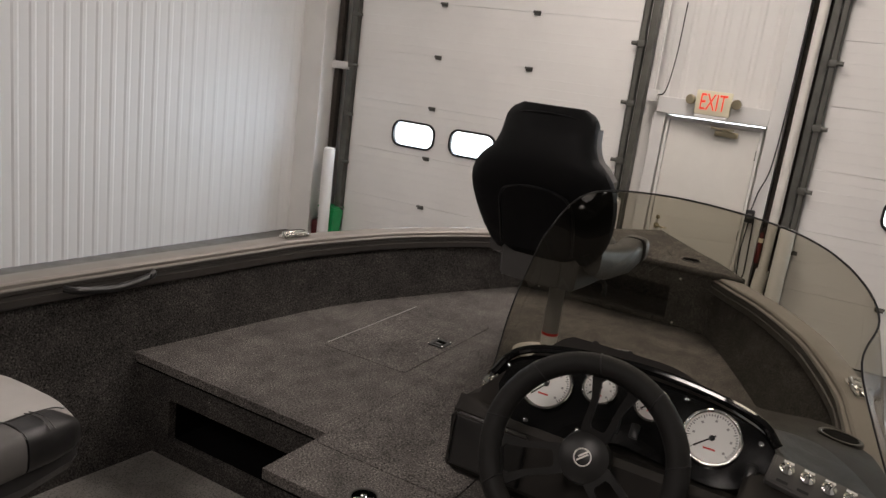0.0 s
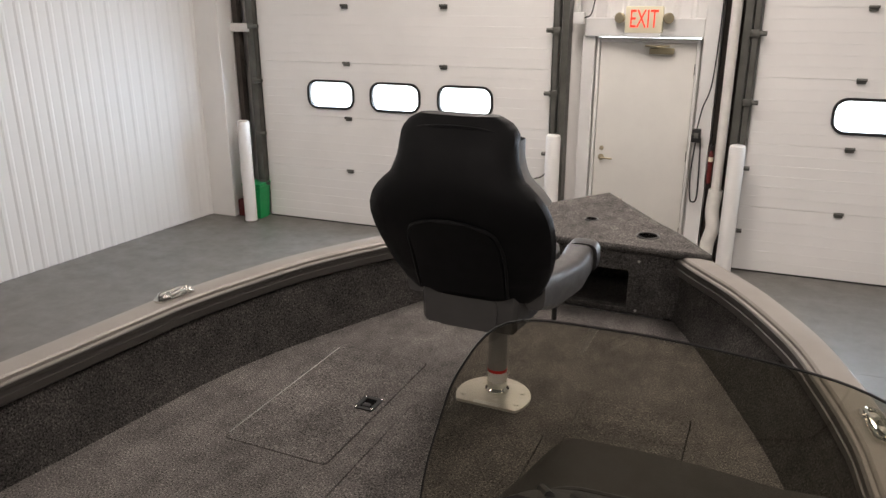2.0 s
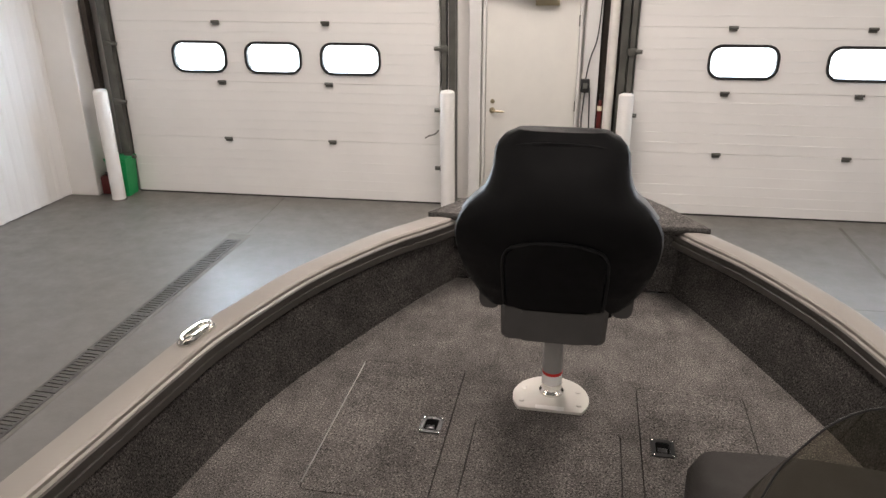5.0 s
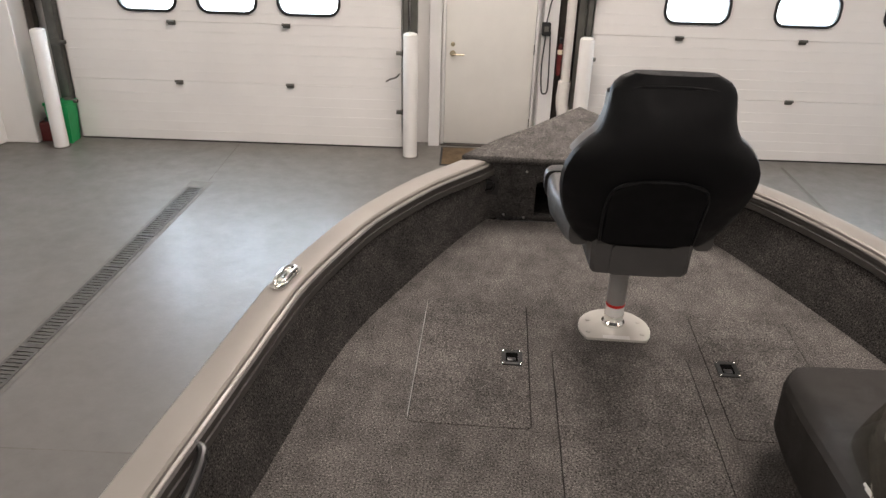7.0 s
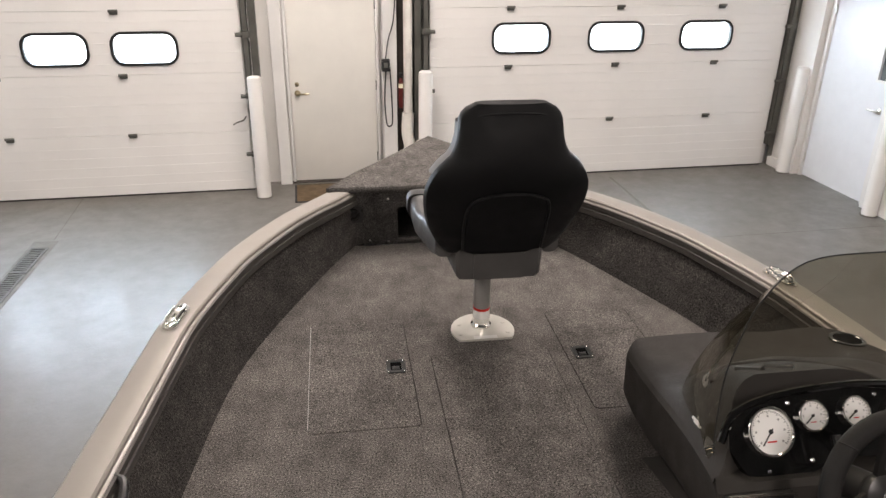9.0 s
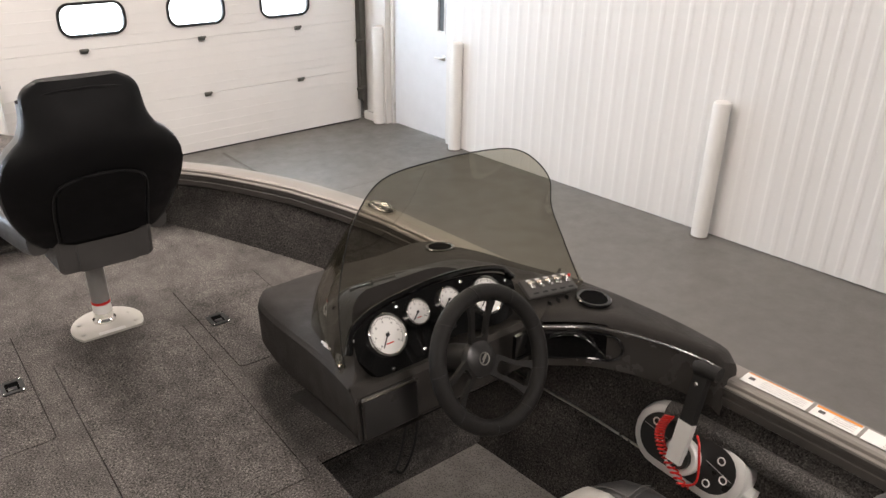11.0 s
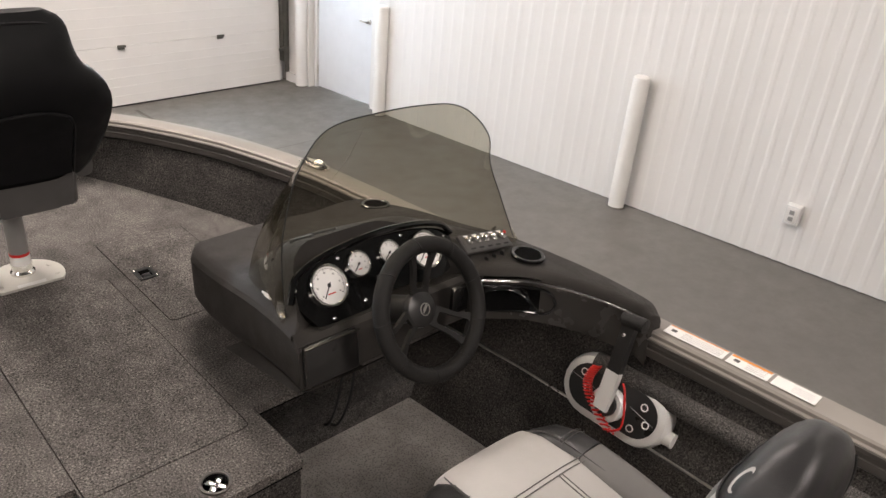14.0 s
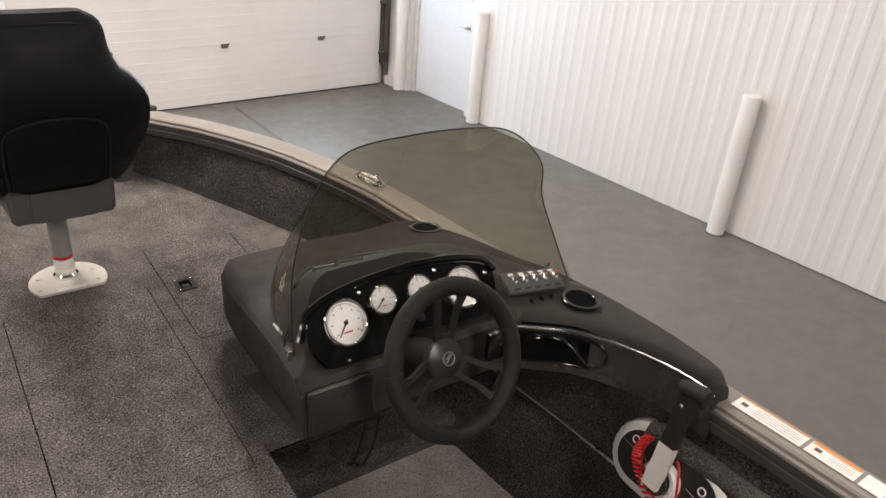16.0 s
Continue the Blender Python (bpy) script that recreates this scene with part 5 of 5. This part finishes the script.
S0, S1 = TRAY0 / (len(ARC) - 1), TRAY1 / (len(ARC) - 1)
along = [S0 + (S1 - S0) * k / 14 for k in range(15)]
loop = [on_fascia(s_, 0.044) for s_ in along] + [on_fascia(S1 + a, h) for a, h in ((0.022, 0.047), (0.042, 0.057), (0.052, 0.07), (0.055, 0.081), (0.052, 0.092), (0.042, 0.105), (0.022, 0.115))] + [on_fascia(s_, 0.118) for s_ in along[::-1]] + [on_fascia(S0 - 0.01, 0.081)]
tray = part("tray", tube(loop, 0.005, 8, True), GLOSS, con, "glossy raised rim of the small tray")
bowl = []
for k, s_ in enumerate(along):
    e = math.sin(math.pi * min(1.0, max(0.0, (k + 0.001) / 14))) ** 0.35
    bowl.append([on_fascia(s_, 0.042 + 0.078 * j / 8) + Vector((0.6, 0.8, 0)) * (0.004 + 0.062 * e * math.sin(math.pi * j / 8) ** 0.5) for j in range(9)])
part("tray_bowl", loft(bowl), GLOSS, tray, "glossy black tray recess")
# framed recess beside the tray
pocket = part("pocket_frame", sheet(rect(0.772, 0.858, 1.443, 1.526, 0.008), [rect(0.780, 0.850, 1.451, 1.518, 0.005)], 0.012, "y", 1.437), GLOSS, con, "glossy framed recess on the console face")
part("pocket_inside", span(0.779, 0.851, 1.4395, 1.4415, 1.45, 1.519), GLOSS, pocket)

# steering wheel
WHEEL = pose(0.580, 1.327, 1.592, 64, 0, 4)
whl = thing("steering_wheel", HELM @ WHEEL, "black three-spoke steering wheel on the helm console", "steering wheel")
R = 0.169
part("rim", tube([(R * math.cos(2 * math.pi * k / 48), R * math.sin(2 * math.pi * k / 48), 0.0) for k in range(48)], 0.0215, 14, True), WHEELMAT, whl, "soft black rim with grip seams")
for k in range(9):
    a = 2 * math.pi * k / 9 + 0.2
    part("grip_seam", xform(tube([(0.0217 * math.cos(q * math.pi / 8), 0, 0.0217 * math.sin(q * math.pi / 8)) for q in range(16)], 0.0016, 5, True), pose(R * math.cos(a), R * math.sin(a), 0, 0, 0, math.degrees(a) + 14)), SEAM, whl)
part("hub", lathe([(0.0, -0.066), (0.045, -0.066), (0.05, -0.051), (0.047, -0.038), (0.03, -0.030), (0.0, -0.028)], 32, False), SATIN, whl)
part("hub_badge", join(ring(0.0145, 0.017, 0.003, 28), xform(span(-0.012, 0.012, -0.0015, 0.0015, 0.001, 0.003), pose(0, 0, 0, 0, 0, 40)), xform(span(-0.010, 0.010, -0.0015, 0.0015, 0.001, 0.003), pose(0.0, 0.006, 0, 0, 0, 40))), STEEL, whl, "small metal hub badge").location.z = -0.028
for a in (79, 199, 319):
    out = [(0.02, -0.024), (0.06, -0.029), (0.11, -0.032), (0.170, -0.045), (0.170, 0.045), (0.11, 0.032), (0.06, 0.029), (0.02, 0.024)]
    hole = [(0.058, -0.011), (0.064, -0.016), (0.115, -0.020), (0.145, -0.026), (0.153, -0.02), (0.153, 0.02), (0.145, 0.026), (0.115, 0.020), (0.064, 0.016), (0.058, 0.011)]
    bm = sheet([(p.x, p.y) for p in smooth_line([(*q, 0) for q in out], 3)], [hole], 0.013, "z", 0.0)
    for vert in bm.verts:
        vert.co.x *= 0.955
        vert.co.z += -0.042 + 0.044 * max(0.0, (vert.co.x - 0.02) / 0.145) ** 1.3
    part("spoke", xform(bm, pose(0, 0, 0, 0, 0, a)), WHEELMAT, whl, "slotted black spoke")
part("column", lathe([(0.03, -0.21), (0.04, -0.15), (0.036, -0.066)], 24), SATIN, whl)

# windshield
EDGE = smooth_line([(0.287, 1.545, 1.545), (0.290, 1.566, 1.623), (0.300, 1.585, 1.740), (0.324, 1.592, 1.842), (0.356, 1.592, 1.932), (0.43, 1.580, 2.024), (0.58, 1.551, 2.053), (0.75, 1.555, 2.045), (0.865, 1.575, 2.017), (0.945, 1.578, 1.968), (0.985, 1.56, 1.91), (0.975, 1.535, 1.838), (1.02, 1.52, 1.73), (1.10, 1.512, 1.572)], 6)
BASE = smooth_line([(0.287, 1.545, 0), (0.296, 1.62, 0), (0.318, 1.73, 0), (0.355, 1.85, 0), (0.41, 1.93, 0), (0.49, 1.985, 0), (0.62, 2.02, 0), (0.75, 2.02, 0), (0.87, 1.98, 0), (0.97, 1.91, 0), (1.04, 1.80, 0), (1.08, 1.68, 0), (1.095, 1.58, 0), (1.10, 1.512, 0)], 6)
shield = thing("windshield", HELM, "smoked acrylic wraparound windshield on the console", "windshield")
rows = []
for e, b in zip(EDGE, BASE):
    low = Vector((b.x, b.y, top_z(b.x, max(1.485, b.y)) + 0.001))
    row = []
    for k in range(9):
        t = k / 8
        p = low.lerp(e, t)
        out = Vector((low.x - 0.64, low.y - 1.5, 0))
        p += out * 0.05 * math.sin(math.pi * t)
        row.append(p)
    rows.append(row)
part("pane", loft(rows), SMOKE, shield, "smoked clear acrylic pane").visible_shadow = True
for d in (0.0, 0.012):
    part("label_bar", xform(span(-0.0008, 0.0008, -0.015, 0.015, -0.0028, 0.0028), pose(0.283 + d * 0.5, 1.640, 1.588 - d, 0, 24, 4)), LABEL, shield, "small white printed bar", 0)
part("edge_bead", tube(EDGE, 0.0019, 6), SATIN, shield)

# throttle control
THR = BOAT @ pose(1.065, 1.02, 1.262) @ Matrix.Scale(1.1, 4)
thr = thing("throttle_control", THR, "silver remote throttle box with black lever and red cord", "throttle")


def stadium(l, r, n=12):
    return [(l * (1 if k <= n else -1) + r * math.cos(-math.pi / 2 + math.pi * (k if k <= n else k - 1) / n), r * math.sin(-math.pi / 2 + math.pi * (k if k <= n else k - 1) / n)) for k in range(2 * n + 2)]


FACE = pose(0, 0, 0, 0, 20, 0) @ Matrix(((0, 0, -1, 0), (-1, 0, 0, 0), (0, 1, 0, 0), (0, 0, 0, 1)))
rows = []
for r, z in ((0.078, -0.09), (0.086, -0.05), (0.089, -0.02), (0.087, -0.002), (0.081, 0.010), (0.071, 0.015), (0.062, 0.0155)):
    rows.append([(x, y, z) for x, y in stadium(0.075, r)])
part("housing", xform(loft(rows, True, True), FACE), SILVERP, thr, "silver-grey housing")
part("face_plate", xform(sheet(stadium(0.075, 0.061), [], 0.004, "z", 0.0175), FACE), SATIN, thr, "black face plate")
part("hub_ring", xform(join(ring(0.03, 0.047, 0.03, 28)), FACE @ pose(0, -0.01, 0.012)), SILVERP, thr)
part("hub", xform(lathe([(0.03, 0.012), (0.03, 0.05), (0.024, 0.056), (0.0, 0.057)], 24, False), FACE @ pose(0, -0.01, 0)), SATIN, thr)
part("lever_arm", xform(loft([[(x + dx, y, z) for dx in (-0.02, 0.02)] + [(x + dx, y, z + 0.02) for dx in (0.02, -0.02)] for x, y, z in ((0, -0.02, 0.05), (0, 0.05, 0.055), (0, 0.09, 0.06))], True, True), FACE), SILVERP, thr, "silver lever arm")
part("lever", xform(loft([[(x + dx, y, z) for dx in (-0.018, 0.018)] + [(x + dx, y, z + 0.024) for dx in (0.018, -0.018)] for x, y, z in ((0, 0.085, 0.055), (0, 0.15, 0.065), (0.0, 0.225, 0.075))], True, True), FACE), SATIN, thr, "black lever")
part("grip", xform(tube([(-0.022, 0.226, 0.088), (-0.018, 0.228, 0.088), (0.0, 0.232, 0.089), (0.032, 0.236, 0.088), (0.038, 0.236, 0.088)], 0.019, 14), FACE), WHEELMAT, thr, "black rubber grip")
part("grip_button", xform(lathe([(0.006, 0), (0.005, 0.004), (0.0, 0.005)], 12), FACE @ pose(0.0, 0.195, 0.101)), CHROME, thr)
coil = []
for k in range(180):
    t = k / 179
    a = t * 20 * 2 * math.pi
    base = Vector((-0.055 + 0.10 * t - 0.05 * math.sin(math.pi * t), 0.075 - 0.14 * t, 0.055))
    coil.append(base + Vector((0.011 * math.cos(a), 0.003 * math.cos(a), 0.011 * math.sin(a))))
part("safety_cord", xform(tube(coil, 0.0026, 6), FACE), RED, thr, "coiled red safety cord")
part("cord_end", xform(tube(smooth_line([(0.04, -0.065, 0.055), (0.07, -0.03, 0.06), (0.05, 0.05, 0.07), (0.03, 0.07, 0.06)]), 0.003, 6), FACE), RED, thr)
for x, y in ((-0.1, 0.03), (-0.075, -0.005), (0.09, 0.03), (0.11, -0.01), (0.075, -0.04)):
    part("face_mark", xform(join(ring(0.0075, 0.0105, 0.002, 18)), FACE @ pose(x, y, 0.0175)), LABEL, thr)
for x0, y0, x1, y1 in ((-0.13, 0.012, -0.055, 0.004), (0.055, 0.012, 0.13, -0.004)):
    part("face_line", xform(tube([(x0, y0, 0.018), (x1, y1, 0.018)], 0.0009, 5), FACE), BARGREY, thr)
part("end_knob", xform(lathe([(0.022, 0.0), (0.02, 0.03), (0.0, 0.032)], 18, False), FACE @ pose(0.15, -0.02, -0.02, 0, 90)), SILVERP, thr)
part("mount", span(0.02, 0.12, -0.12, 0.12, -0.06, 0.05, 0.02), LINER, thr)

# ---- cockpit seats ----
def pad(rows_in, n=16, pu=0.55, pz=0.6):
    """A soft closed pad from rows of (v, centre u, centre z, half width, half height)."""
    rows = []
    for v, cu, cz, w, h in rows_in:
        rows.append([(cu + w * math.copysign(abs(math.cos(a)) ** pu, math.cos(a)), v, cz + h * math.copysign(abs(math.sin(a)) ** pz, math.sin(a))) for a in (2 * math.pi * k / n for k in range(n))])
    return loft(rows, True, True)


def cockpit_seat(m, label):
    s = thing("cockpit_chair", m, label, "seat", "cockpit seats")
    part("post", lathe([(0.16, 0.0), (0.16, 0.012), (0.05, 0.03), (0.042, 0.04), (0.042, 0.31)], 28), SATIN, s)
    part("cushion_base", pad([(-0.25, 0, 0.335, 0.18, 0.025), (-0.22, 0, 0.335, 0.205, 0.04), (0.1, 0, 0.335, 0.21, 0.04), (0.21, 0, 0.335, 0.19, 0.035), (0.245, 0, 0.33, 0.165, 0.025)]), VINYL_CHAR, s, "charcoal vinyl cushion side")
    part("cushion", pad([(-0.22, 0, 0.37, 0.15, 0.04), (-0.1, 0, 0.385, 0.155, 0.05), (0.1, 0, 0.40, 0.15, 0.05), (0.2, 0, 0.395, 0.145, 0.048), (0.25, 0, 0.384, 0.135, 0.043), (0.272, 0, 0.366, 0.125, 0.032), (0.278, 0, 0.35, 0.118, 0.02)], 20), VINYL_LIGHT, s, "light grey vinyl cushion top")
    for q in (-1, 1):
        part("rear_bolster", pad([(-0.23, q * 0.165, 0.38, 0.04, 0.035), (-0.15, q * 0.168, 0.392, 0.048, 0.045), (0.0, q * 0.17, 0.40, 0.05, 0.047), (0.098, q * 0.17, 0.402, 0.05, 0.0465)], 18, 0.6, 0.65), VINYL_MID, s, "mid-grey rear side bolster")
        part("front_bolster", pad([(0.102, q * 0.17, 0.402, 0.05, 0.0465), (0.16, q * 0.167, 0.399, 0.05, 0.045), (0.21, q * 0.155, 0.392, 0.047, 0.04), (0.25, q * 0.135, 0.376, 0.034, 0.028), (0.262, q * 0.125, 0.366, 0.018, 0.016)], 18, 0.6, 0.65), VINYL_CHAR, s, "charcoal front side bolster")
        for dv in (0.1, 0.15, 0.16):
            part("bolster_seam", tube(smooth_line([(q * 0.132, dv, 0.444), (q * 0.15, dv, 0.4485), (q * 0.185, dv, 0.4495), (q * 0.212, dv, 0.436)]), 0.0013, 6), SATIN if dv < 0.12 else VINYL_GREY, s)
        part("panel_seam", tube(smooth_line([(q * 0.142, -0.2, 0.412), (q * 0.146, -0.05, 0.436), (q * 0.142, 0.1, 0.446), (q * 0.136, 0.2, 0.438), (q * 0.118, 0.25, 0.414)]), 0.0016, 6), VINYL_GREY, s)
    for dv in (0.10, 0.088):
        part("cross_seam", tube(smooth_line([(-0.14, dv, 0.442), (-0.07, dv, 0.4492), (0.07, dv, 0.4492), (0.14, dv, 0.442)]), 0.0013, 6), VINYL_MID, s)
    for du in (-0.06, -0.05, 0.05, 0.06):
        part("rear_seam", tube(smooth_line([(du, 0.086, 0.4485), (du, 0.0, 0.4425), (du, -0.1, 0.435), (du, -0.2, 0.418)]), 0.0013, 6), VINYL_MID, s)
    rows = []
    for i in range(25):
        t = 1 - (1 - i / 24) ** 1.6
        z = 0.36 + 0.535 * t
        w = 0.168 * (0.93 + 0.07 * math.sin(math.pi * min(1, t * 1.3))) * math.sqrt(max(0.004, 1 - max(0, (t - 0.55) / 0.45) ** 2.4))
        e = (0.55 + 0.45 * min(1, 5 * t + 0.2)) * math.sqrt(max(0.006, 1 - max(0, (t - 0.7) / 0.3) ** 2.2))
        rows.append([(w * math.copysign(abs(math.cos(a)) ** 0.7, math.cos(a)), -0.27 - 0.07 * t + (0.07 if math.sin(a) > 0 else 0.06) * e * math.copysign(abs(math.sin(a)) ** 0.6, math.sin(a)), z) for a in (2 * math.pi * k / 24 for k in range(24))])
    part("backrest", loft(rows, True, True), VINYL_CHAR, s, "charcoal padded backrest")

    def skin(deg, z, proud):
        """A point round the backrest: 90 degrees is its front, 180 its port side."""
        t = (z - 0.36) / 0.535
        w = 0.168 * (0.93 + 0.07 * math.sin(math.pi * min(1, t * 1.3))) * math.sqrt(max(0.004, 1 - max(0, (t - 0.55) / 0.45) ** 2.4))
        e = (0.55 + 0.45 * min(1, 5 * t + 0.2)) * math.sqrt(max(0.006, 1 - max(0, (t - 0.7) / 0.3) ** 2.2))
        cu, cv = math.cos(radians(deg)), math.sin(radians(deg))
        return Vector(((w + proud) * math.copysign(abs(cu) ** 0.7, cu), -0.27 - 0.07 * t + ((0.07 if cv > 0 else 0.06) * e + proud) * math.copysign(abs(cv) ** 0.6, cv), z))

    for a0, a1, mat, words in ((61, 119, VINYL_MID, "mid-grey centre panel"), (121, 163, VINYL_LIGHT, "light grey front strip"), (17, 59, VINYL_LIGHT, "light grey front strip"), (165, 226, VINYL_MID, "mid-grey side panel"), (-46, 15, VINYL_MID, "mid-grey side panel")):
        rows = []
        for i in range(13):
            a = i / 12
            rows.append([skin(a0 + (a1 - a0) * j / 12, 0.40 + 0.39 * a, 0.001 + 0.009 * (1 - (2 * a - 1) ** 6) * (1 - (j / 6 - 1) ** 6)) for j in range(13)])
        part("back_panel", loft(rows), mat, s, words)
    for q in (-50, 230):
        part("back_seam", tube([skin(q, 0.42 + 0.42 * k / 16, 0.001) for k in range(17)], 0.0024, 6), SEAM, s)
    part("top_seam", tube([skin(-46 + 272 * k / 40, 0.794, 0.002) for k in range(41)], 0.0022, 6), SEAM, s)
    moon = [(math.cos(q), math.sin(q)) for q in (math.radians(60 + 240 * k / 14) for k in range(15))]
    moon += [(0.28 + 0.78 * math.cos(q), 0.78 * math.sin(q)) for q in (math.radians(292 - 224 * k / 14) for k in range(15))]
    crest = [skin(150 + 10 * x, 0.836 + 0.02 * y, 0.004) for x, y in moon]
    part("badge", loft([[crest[k], crest[29 - k]] for k in range(15)]), VINYL_LIGHT, s, "pale embroidered crescent badge")
    return s


cockpit_seat(BOAT @ pose(0.528, 0.768, SOLE, 0, 0, -2) @ Matrix.Scale(1.13, 4), "light and dark grey vinyl helm seat in the cockpit")
cockpit_seat(BOAT @ pose(-0.72, 0.85, SOLE, 0, 0, 2) @ Matrix.Scale(1.13, 4), "light grey vinyl passenger seat with charcoal bolsters")
